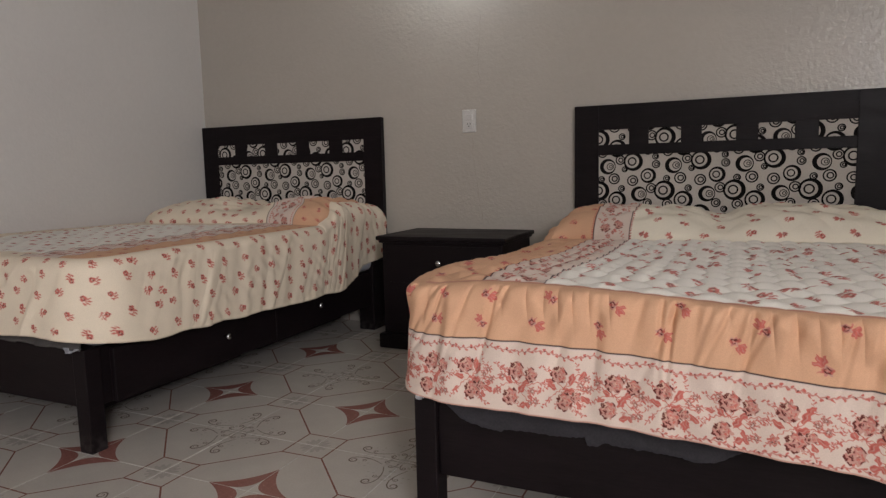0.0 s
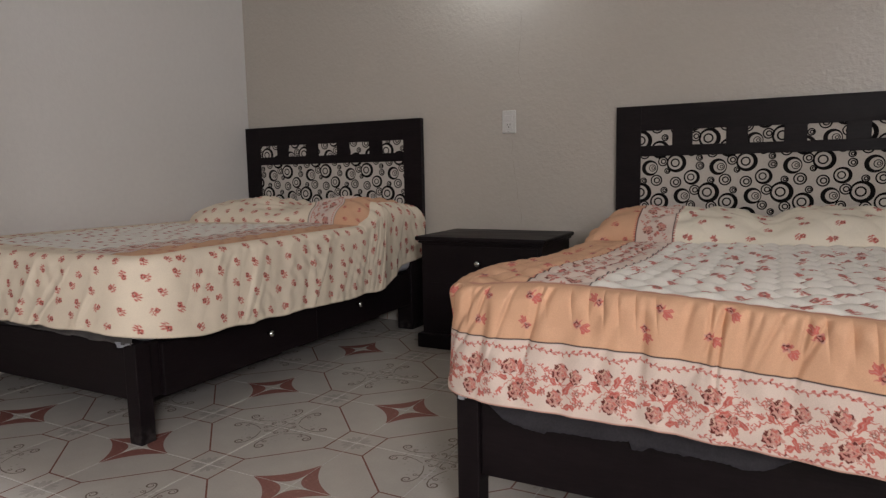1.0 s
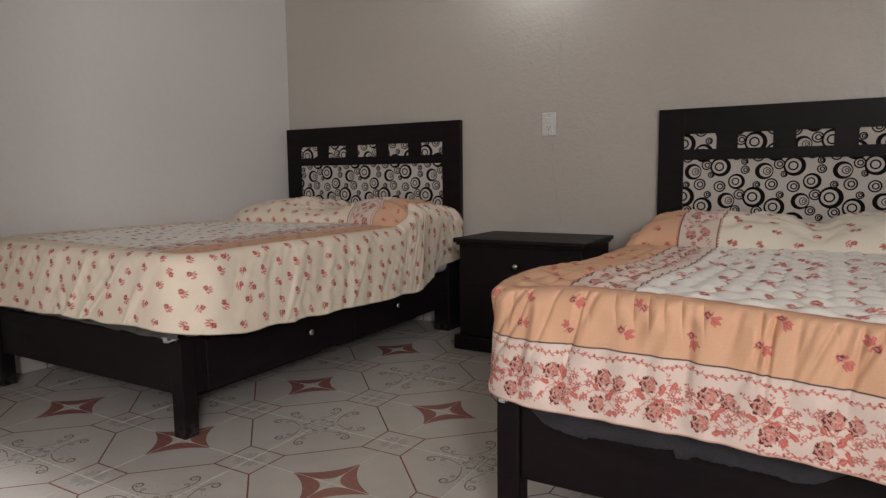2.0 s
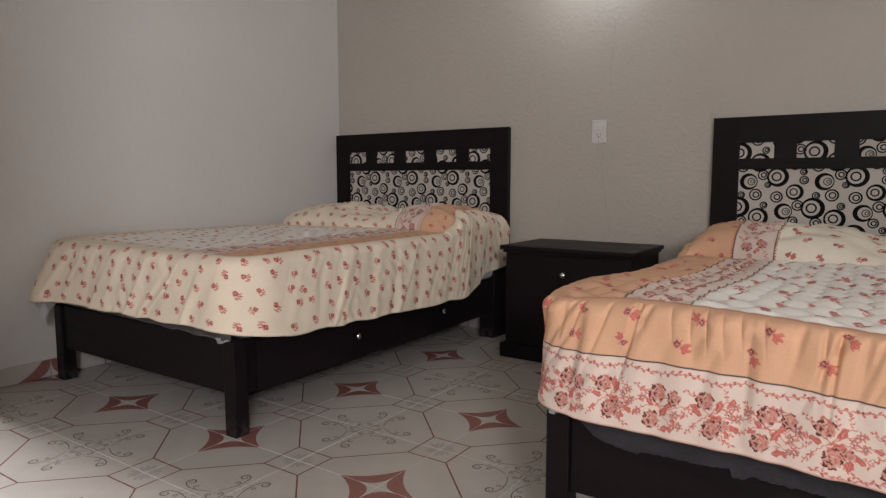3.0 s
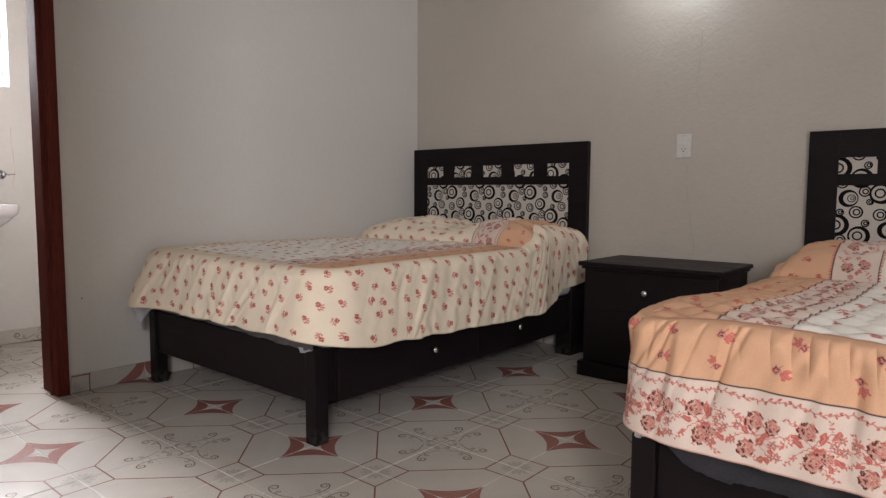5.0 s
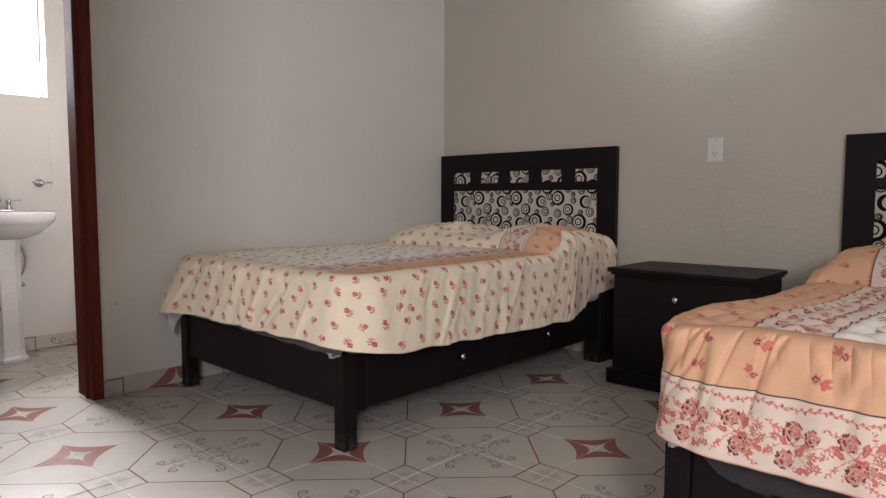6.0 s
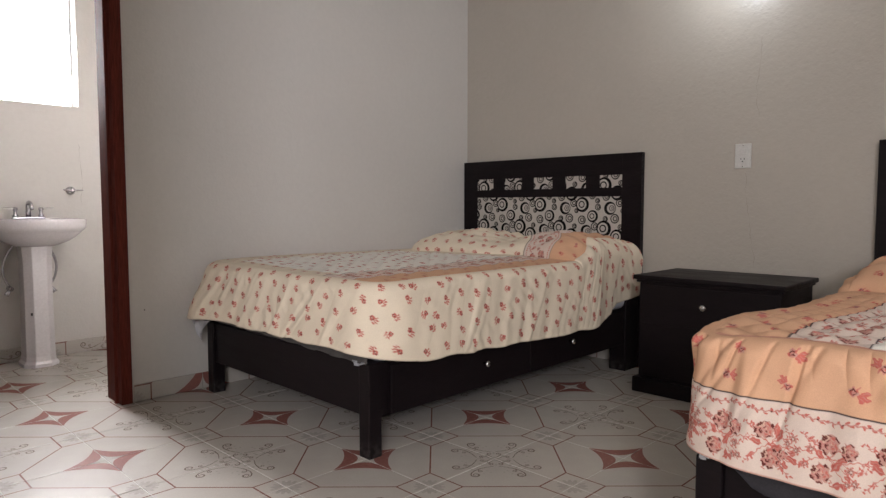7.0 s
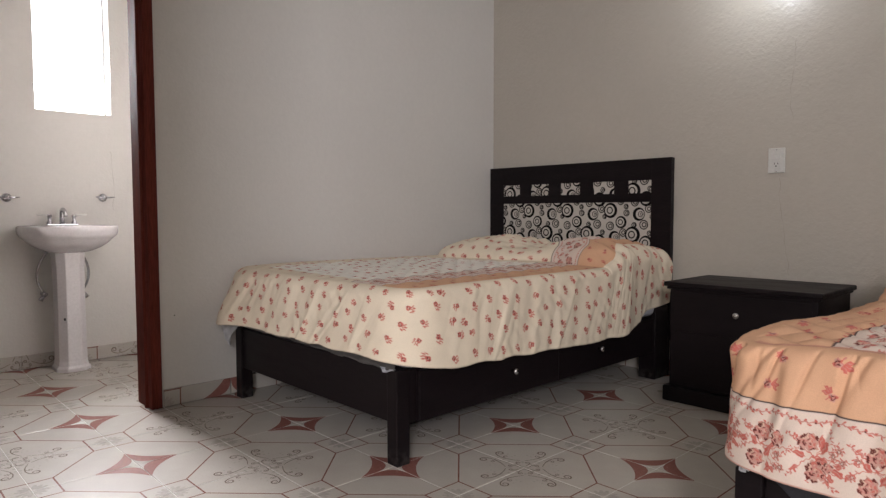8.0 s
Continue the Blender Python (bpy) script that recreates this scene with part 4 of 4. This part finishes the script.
def sheet_corner(x, y, z, w, h, turn, mat, label, seed):
    """A small folded corner of cloth."""
    bm = bmesh.new()
    n, m = 10, 8
    rows = []
    for j in range(m + 1):
        t = j / m
        row = []
        for i in range(n + 1):
            s = i / n - 0.5
            row.append(bm.verts.new((s * w * (1 - 0.75 * t), -0.012 * t + 0.010 * math.sin(s * 9 + seed) * t, -h * t * (1 + 0.25 * math.sin(s * 7 + seed)))))
        rows.append(row)
    for a, b in zip(rows, rows[1:]):
        for i in range(n):
            bm.faces.new((a[i], a[i + 1], b[i + 1], b[i]))
    bmesh.ops.solidify(bm, geom=bm.faces[:], thickness=0.0015)
    ob = part("sheet_corner", bm, mat, smooth=True)
    ob.matrix_world = pose(x, y, z, 0, 0, turn)
    return tagged(ob, label, "sheet")


sheet_corner(-1.205, -0.050, 0.400, 0.190, 0.105, 12, WHITE_CLOTH, "white sheet corner hanging at the bed's foot", 1)
sheet_corner(-0.015, -0.012, 0.362, 0.080, 0.014, 8, TICKING, "grey lining flap folded over the corner leg", 2)
sheet_corner(1.252, -0.025, 0.385, 0.040, 0.024, -20, WHITE_CLOTH, "white sheet corner under the orange bedspread", 3)


# ---- the nightstand ----
def nightstand(x0, x1, y0, y1, h):
    n = thing("nightstand", "near-black wooden nightstand with round chrome knobs", "nightstand", ((x0 + x1) / 2, (y0 + y1) / 2, 0))
    inv = Matrix.Translation((-(x0 + x1) / 2, -(y0 + y1) / 2, 0))
    made = [part("top", box(x0, x1, y0, y1, h - 0.022, h, 0.006, 3), BLACK_WOOD_H, n),
            part("moulding", box(x0 + 0.012, x1 - 0.012, y0 + 0.012, y1 - 0.004, h - 0.036, h - 0.0225, 0.005, 3), BLACK_WOOD_H, n),
            part("body", box(x0 + 0.024, x1 - 0.024, y0 + 0.030, y1 - 0.008, 0.075, h - 0.0365, 0.003), BLACK_WOOD, n),
            part("plinth", box(x0 + 0.002, x1 - 0.002, y0 + 0.004, y1 - 0.006, 0, 0.0745, 0.006, 3), BLACK_WOOD_H, n)]
    zm = 0.345
    for z0, z1 in ((0.088, zm - 0.002), (zm + 0.002, h - 0.048)):
        d = part("drawer", box(x0 + 0.045, x1 - 0.045, y0 + 0.0265, y0 + 0.0295, z0, z1, 0.001), BLACK_WOOD_H, n)
        made.append(d)
        part("knob", turned([(0.006, 0.0), (0.006, -0.010), (0.014, -0.016), (0.0165, -0.024), (0.0135, -0.031), (0.004, -0.034)], "y", ((x0 + x1) / 2, y0 + 0.027, (z0 + z1) / 2 + 0.012 * (z0 > 0.3)), 16), STEEL, d, "round chrome knob", True)
    for o in made:
        o.matrix_basis = inv @ o.matrix_basis
    return n


nightstand(0.250, 0.950, 1.488, 1.975, 0.584)


# ---- switch and socket plate ----
def socket_plate(x0, x1, z0, z1):
    s = thing("wall_socket", "ivory plastic wall plate with a switch and a socket", "wall socket", ((x0 + x1) / 2, BACK, (z0 + z1) / 2))
    w, h = (x1 - x0) / 2, (z1 - z0) / 2
    part("plate", box(-w, w, -0.009, 0, -h, h, 0.004, 3), PLASTIC, s)
    part("switch", box(-0.021, 0.021, -0.0135, -0.0085, 0.006, 0.036, 0.002), PLASTIC, s)
    part("socket_face", box(-0.021, 0.021, -0.0115, -0.0085, -0.040, -0.002, 0.001), PLASTIC, s)
    for x, z, a, b in ((-0.008, -0.015, 0.0016, 0.0045), (0.008, -0.015, 0.0016, 0.0045), (0.0, -0.028, 0.003, 0.003)):
        part("slot", box(x - a, x + a, -0.0121, -0.0112, z - b, z + b, 0), DARK_HOLE, s)
    for z in (h - 0.009, -h + 0.009):
        part("screw", turned([(0.0032, -0.0088), (0.0032, -0.0100), (0.001, -0.0105)], "y", (0, 0, z), 10), CHROME, s)
    return s


socket_plate(0.541, 0.621, 1.114, 1.238)


def crack(wall_name, place, along, length, seed, steps=26):
    """A hairline that wanders down a wall; along: the wall's direction."""
    rng = random.Random(seed)
    bm = bmesh.new()
    p, rows = Vector(place), []
    for k in range(steps):
        p = p + Vector(along) * rng.uniform(-0.006, 0.0095) - Vector((0, 0, length / steps))
        w = Vector(along) * (0.0006 * (0.5 + 0.5 * math.sin(k * 0.9)) + 0.0003)
        rows.append((bm.verts.new(p - w), bm.verts.new(p + w)))
    for (a, b), (c, d) in zip(rows, rows[1:]):
        bm.faces.new((a, b, d, c))
    return part("crack", bm, CRACK, bpy.data.objects[wall_name], "hairline crack in the plaster")


crack("wall_north", (0.586, BACK - 0.0004, 1.108), (1, 0, 0), 0.5, 6)
crack("wall_north", (0.655, BACK - 0.0004, 1.78), (1, 0, 0), 0.42, 7, 20)
part("paint_chip", turned([(0.0002, 0.0), (0.0034, 0.0003), (0.0024, 0.0011), (0.0002, 0.0013)], "x", (LEFT, -0.272, 0.432), 7), DARK_HOLE, bpy.data.objects["wall_west"], "tiny dark chip in the paint")
crack("wall_bath_west", (BATH_L + 0.0004, -0.140, 1.33), (0, 1, 0), 0.40, 8, 20)

# ---- wall lamp ----
lamp = thing("wall_lamp", "small white wall lamp with a lit bulb", "wall lamp", (0.52, BACK, 2.175))
part("back_plate", turned([(0.050, 0.0), (0.050, -0.010), (0.040, -0.018), (0.012, -0.022)], "y"), PLASTIC, lamp, smooth=True)
part("arm", tube(arc_points((0, -0.018, 0), (0, -0.31, 0.04), (0, -0.30, -0.012), 12), 0.008, 10), PLASTIC, lamp, smooth=True)
part("socket", turned([(0.017, -0.008), (0.018, -0.014), (0.018, -0.036), (0.014, -0.040)], "z", (0, -0.30, 0)), PLASTIC, lamp, smooth=True)
lit = part("bulb", turned([(0.012, -0.0405), (0.016, -0.046), (0.029, -0.068), (0.033, -0.085), (0.028, -0.104), (0.010, -0.115)], "z", (0, -0.30, 0)), BULB_GLOW, lamp, "lit white bulb", True)
lit.visible_shadow = False


# ---- the bathroom ----
def washbasin(y):
    w = thing("pedestal_washbasin", "white porcelain pedestal washbasin with chrome taps", "washbasin", (BATH_L, y, 0))

    def outline(k, z, dx=0.0, wy=0.255, n=40):
        pts = []
        for i in range(n):
            th = 2 * math.pi * i / n
            c, s = math.cos(th), math.sin(th)
            px = 0.20 + dx + k * 0.225 * math.copysign(abs(c) ** 0.78, c)
            pts.append((max(px, 0.002), k * wy * math.copysign(abs(s) ** 0.72, s), z))
        return pts

    loops = [outline(0.34, 0.690, -0.02), outline(0.46, 0.698, -0.015), outline(0.66, 0.722), outline(0.80, 0.748), outline(0.875, 0.768), outline(0.905, 0.777), outline(0.955, 0.786), outline(0.985, 0.800), outline(1.0, 0.820), outline(1.0, 0.840), outline(0.985, 0.848),
             outline(0.93, 0.846), outline(0.80, 0.836, 0.02), outline(0.74, 0.81, 0.025), outline(0.62, 0.76, 0.03), outline(0.38, 0.725, 0.03), outline(0.10, 0.718, 0.03)]
    part("basin", rings(loops), CERAMIC, w, smooth=True)

    def column(rx, ry, z, cx=0.185):
        """An eight-sided outline, its corners slightly rounded."""
        corners = [(cx + rx * px, ry * py) for px, py in ((1, -0.48), (1, 0.48), (0.5, 1), (-1, 1), (-1, -1), (0.5, -1))]
        pts = []
        for i, c in enumerate(corners):
            p, q = Vector(corners[i - 1]), Vector(corners[(i + 1) % 6])
            c = Vector(c)
            for t in (0.12, 0.04):
                pts.append((*(c + (p - c) * t), z))
            for t in (0.04, 0.12):
                pts.append((*(c + (q - c) * t), z))
        return pts

    part("pedestal", rings([column(0.090, 0.090, 0.0), column(0.090, 0.090, 0.018), column(0.082, 0.079, 0.032), column(0.078, 0.075, 0.06), column(0.074, 0.072, 0.35), column(0.074, 0.073, 0.60), column(0.080, 0.080, 0.700)]), CERAMIC, w)
    part("overflow_label", box(0.2555, 0.2575, -0.052, -0.042, 0.300, 0.316, 0), DARK_HOLE, w)
    tap = part("tap", box(0.045, 0.085, -0.085, 0.085, 0.846, 0.858, 0.005, 3), CHROME, w, "chrome two-handle basin tap")
    part("spout", tube([(0.065, 0, 0.856), (0.065, 0, 0.90)] + arc_points((0.065, 0, 0.905), (0.065, 0, 0.962), (0.125, 0, 0.935), 10) + [(0.150, 0, 0.905)], lambda t: 0.014 - 0.004 * t, 12), CHROME, tap, smooth=True)
    for s in (-1, 1):
        part("tap_post", turned([(0.016, 0.857), (0.016, 0.868), (0.010, 0.875), (0.010, 0.895), (0.014, 0.900), (0.013, 0.912), (0.004, 0.916)], "z", (0.065, s * 0.066, 0), 14), CHROME, tap, smooth=True)
        part("lever", tube([(0.065, s * 0.066, 0.905), (0.070, s * 0.090, 0.909), (0.074, s * 0.132, 0.911)], lambda t: 0.0065 - 0.002 * t, 8), PLASTIC, tap, "pale lever handle", True)
        part("angle_valve", turned([(0.016, 0.0), (0.016, 0.008), (0.010, 0.010), (0.010, 0.045), (0.013, 0.050), (0.013, 0.060), (0.004, 0.062)], "x", (0.004, s * 0.100, 0.440), 12), CHROME, w, smooth=True)
        part("valve_handle", tube([(0.052, s * 0.100, 0.440), (0.056, s * 0.116, 0.420), (0.058, s * 0.126, 0.404)], lambda t: 0.010 + 0.004 * t, 8), CHROME, w, smooth=True)
        part("supply_hose", tube(arc_points((0.045, s * 0.102, 0.448), (0.050, s * 0.185, 0.56), (0.075, s * 0.080, 0.70), 14), 0.0075, 8), CHROME, w, "braided steel hose", True)
    return w


washbasin(-0.440)


def towel_hook(y, z):
    h = thing("towel_holder", "small chrome towel holder on the bathroom wall", "towel holder", (BATH_L, y, z), "towel holders")
    part("flange", turned([(0.026, 0.0), (0.026, 0.008), (0.020, 0.014), (0.012, 0.018), (0.012, 0.040), (0.016, 0.046), (0.012, 0.054), (0.003, 0.057)], "x", n=18), CHROME, h, smooth=True)
    part("crossbar", tube([(0.044, -0.050, 0.004), (0.046, -0.025, 0.001), (0.046, 0.025, 0.001), (0.044, 0.060, 0.003)], lambda t: 0.0065 - 0.006 * abs(t - 0.5), 8), CHROME, h, smooth=True)
    return h


hook = towel_hook(-0.195, 1.017)
copy_thing(hook, Matrix.Translation((BATH_L, -0.706, 1.010)))


# ---- floor tiles, each with a quarter of a star, half of two squares and a quarter of a scroll flower ----
def tile_mesh(name, height=None, flower_edge=False, mirror=False):
    """Unit cell from the star's corner to the flower's; height: cut to a skirting strip along the star's or the flower's edge."""
    W, g, th = T, 0.0025, 0.008
    bm = bmesh.new()
    def poly(points, mi, z=0.0003):
        f = bm.faces.new([bm.verts.new((px * W, py * W, z)) for px, py in points])
        f.material_index = mi
    def ribbon(points, width, mi, z=0.0003):
        pts = [Vector((a, b)) for a, b in points]
        sides = []
        for i, p in enumerate(pts):
            d = (pts[min(i + 1, len(pts) - 1)] - pts[max(i - 1, 0)]).normalized()
            nrm = Vector((-d.y, d.x)) * (width(i / (len(pts) - 1)) if callable(width) else width) / 2
            sides.append((p + nrm, p - nrm))
        vs = [(bm.verts.new((a.x * W, a.y * W, z)), bm.verts.new((b.x * W, b.y * W, z))) for a, b in sides]
        for (a, b), (c, d) in zip(vs, vs[1:]):
            bm.faces.new((a, b, d, c)).material_index = mi
    e = g / 2 / W
    # star
    def curve(t, tip, mid):
        a, b, c = Vector((tip, e)), Vector((2 * mid - tip / 2, 2 * mid - tip / 2)), Vector((e, tip))
        return (1 - t) ** 2 * a + 2 * t * (1 - t) * b + t * t * c
    for i in range(10):
        t0, t1 = i / 10, (i + 1) / 10
        poly([curve(t0, 0.435, 0.172), curve(t1, 0.435, 0.172), curve(t1, 0.285, 0.062), curve(t0, 0.285, 0.062)], 1)
    # octagon and square outlines
    q, lw = 0.232, 0.0165
    ribbon([(1 - q, e), (1 - q, q)], lw, 2)
    ribbon([(1 - q - lw / 2, q), (1 - e, q)], lw, 2, 0.00032)
    ribbon([(e, 1 - q), (q + lw / 2, 1 - q)], lw, 2)
    ribbon([(q, 1 - q), (q, 1 - e)], lw, 2, 0.00032)
    ribbon([(1 - q, q), (q, 1 - q)], lw, 2, 0.00034)
    # pale flower in the small squares
    for cx, cy, sx, sy in ((1, 0, -1, 1), (0, 1, 1, -1)):
        for ang in (0.35, 0.785, 1.22):
            r0, r1, hw = 0.03, 0.155, 0.026
            d = Vector((math.cos(ang) * sx, math.sin(ang) * sy))
            n2 = Vector((-d.y, d.x))
            c = Vector((cx, cy))
            poly([c + d * r0, c + d * (r0 + r1) / 2 + n2 * hw, c + d * r1 + n2 * hw * 0.5, c + d * r1 - n2 * hw * 0.5, c + d * (r0 + r1) / 2 - n2 * hw], 4)
    # a brace of scrolls round the flower's corner: d along the tile's diagonal, w across it
    def put(d, w):
        return (1 - (d + w) * 0.69, 1 - (d - w) * 0.69)
    for s in (-1, 1):
        def scroll(lead, cx, cy, r, turns, width):
            pts = list(lead)
            n = int(18 * turns)
            for i in range(n + 1):
                k = i / n
                an = 1.75 - 2 * math.pi * turns * k
                rr = r * (1 - 0.70 * k)
                pts.append((cx + rr * math.cos(an), cy + rr * math.sin(an)))
            ribbon([put(d, s * w) for d, w in pts], width, 3)
        scroll([(0.205, 0.025), (0.218, 0.06), (0.240, 0.12), (0.275, 0.185), (0.325, 0.245), (0.385, 0.282)], 0.437, 0.240, 0.050, 1.35, lambda t: 0.007 + 0.010 * math.sin(math.pi * min(t * 1.2, 1)))
        scroll([(0.262, 0.160), (0.285, 0.192), (0.31, 0.205)], 0.335, 0.182, 0.026, 1.2, 0.008)
        scroll([(0.06, 0.03), (0.09, 0.06), (0.12, 0.075)], 0.145, 0.050, 0.027, 1.2, 0.010)
        for d, w, r in ((0.13, 0.055, 0.020), (0.18, 0.150, 0.018), (0.25, 0.215, 0.017), (0.30, 0.275, 0.014), (0.10, 0.085, 0.016), (0.37, 0.07, 0.013), (0.33, 0.11, 0.012), (0.41, 0.15, 0.012)):
            poly([put(d + r * math.cos(k * 1.0472) * (1.25 if k % 2 else 0.75), s * w + r * math.sin(k * 1.0472)) for k in range(6)], 4)
    poly([put(0.20 - 0.012 * k if k < 4 else 0.13, 0) if k in (0, 4) else put(0.165, 0.018 * (1 if k < 3 else -1)) for k in (0, 2, 4, 3)], 4)
    poly([(1 - 0.05 * math.cos(k * 0.3927) - e, 1 - 0.05 * math.sin(k * 0.3927) - e) for k in range(5)] + [(1 - e, 1 - e)], 4)
    y0, y1 = 0.0, W
    if height:
        if flower_edge:
            bmesh.ops.rotate(bm, verts=bm.verts, cent=(W / 2, W / 2, 0), matrix=Matrix.Rotation(math.pi, 3, "Z"))
        bmesh.ops.bisect_plane(bm, geom=bm.verts[:] + bm.edges[:] + bm.faces[:], plane_co=(0, height - 0.001, 0), plane_no=(0, 1, 0), clear_outer=True)
        y1 = height
    # body with a rounded edge
    def ring(r, z):
        return [bm.verts.new(p) for p in ((r, y0 + r, z), (W - r, y0 + r, z), (W - r, y1 - r, z), (r, y1 - r, z))]
    loops = [ring(g / 2 + r, z) for r, z in ((0.0026, 0.0), (0.0015, -0.00012), (0.0007, -0.0004), (0.0, -0.0011), (0.0, -th))]
    bm.faces.new(loops[0])
    for a, b in zip(loops, loops[1:]):
        for i in range(4):
            bm.faces.new((a[i], b[i], b[(i + 1) % 4], a[(i + 1) % 4]))
    if mirror:
        bmesh.ops.scale(bm, verts=bm.verts, vec=(-1, 1, 1))
        bmesh.ops.translate(bm, verts=bm.verts, vec=(W, 0, 0))
    for f in bm.faces:
        f.normal_update()
        if f.normal.z < -0.01:
            f.normal_flip()
    me = bpy.data.meshes.new(name)
    bm.to_mesh(me)
    bm.free()
    for m in (TILE, TILE_RED, TILE_LINE, TILE_SCROLL, TILE_PALE):
        me.materials.append(m)
    return me


floor = part("floor", box(BATH_L - 0.15, RIGHT + 0.15, FRONT - 0.15, BACK + 0.15, -0.10, -0.0016, 0), GROUT)
tagged(floor, "glossy cream ceramic tile floor with red stars and brown octagons", "floor", kind="structure")
TILE_ME = tile_mesh("tile")
for i in range(-8, 12):
    for j in range(-6, 6):
        if i < -4 and j >= 1:
            continue
        # the star stands at even corners, the flower at odd ones
        si, sj = i + (i % 2), j + (j % 2)
        corner = (si - i, sj - j)
        turn = {(0, 0): 0, (1, 0): 90, (1, 1): 180, (0, 1): 270}[corner]
        t = part("tile", TILE_ME, None, floor)
        t.matrix_basis = pose(si * T, sj * T, random.uniform(-0.0003, 0.0002), random.uniform(-0.06, 0.06), random.uniform(-0.06, 0.06), turn)

# the rest of the floor, joined: tiles that none can tell apart
co = np.array([v.co for v in TILE_ME.vertices])
faces = [tuple(p.vertices) for p in TILE_ME.polygons]
kinds = [p.material_index for p in TILE_ME.polygons]
vs, fs, ms = [], [], []
for i in range(-8, 12):
    for j in range(-15, -6):
        if i < -4 and j < -8:
            continue
        si, sj = i + (i % 2), j + (j % 2)
        turn = {(0, 0): 0, (1, 0): 90, (1, 1): 180, (0, 1): 270}[(si - i, sj - j)]
        c, s = round(math.cos(radians(turn))), round(math.sin(radians(turn)))
        k = len(vs)
        vs += [(si * T + c * x - s * y, sj * T + s * x + c * y, z) for x, y, z in co]
        fs += [tuple(k + n for n in f) for f in faces]
        ms += kinds
far_me = bpy.data.meshes.new("far_tiles")
far_me.from_pydata(vs, [], fs)
for m in (TILE, TILE_RED, TILE_LINE, TILE_SCROLL, TILE_PALE):
    far_me.materials.append(m)
far_me.polygons.foreach_set("material_index", ms)
tagged(part("far_tiles", far_me, None, floor), "cream floor tiles with red stars", kind="stuff")

# skirting strips cut from the same tile
STRIP_H = 0.083
strips = {(f, m): tile_mesh("tile", STRIP_H, f, m) for f in (False, True) for m in (False, True)}


def skirting(name, origin, turn, first, last, flower, label, phase=0):
    b = thing(name, label, "skirting", kind="structure")
    for k in range(first, last):
        t = part("tile", strips[(flower, (k + phase) % 2 != 0)], None, b)
        t.matrix_basis = pose(*origin, 90, 0, turn) @ Matrix.Translation((k * T, 0.001, 0.0085))
    return b


skirting("baseboard_west", (LEFT, 0, 0), 90, -1, 6, False, "skirting of cut floor tiles along the bedroom wall")
skirting("baseboard_bath", (BATH_L, 0.0, 0), 90, -8, 1, True, "skirting of cut floor tiles along the bathroom wall")
skirting("baseboard_north", (LEFT, BACK, 0), 0, 0, 16, False, "skirting of cut floor tiles behind the beds")
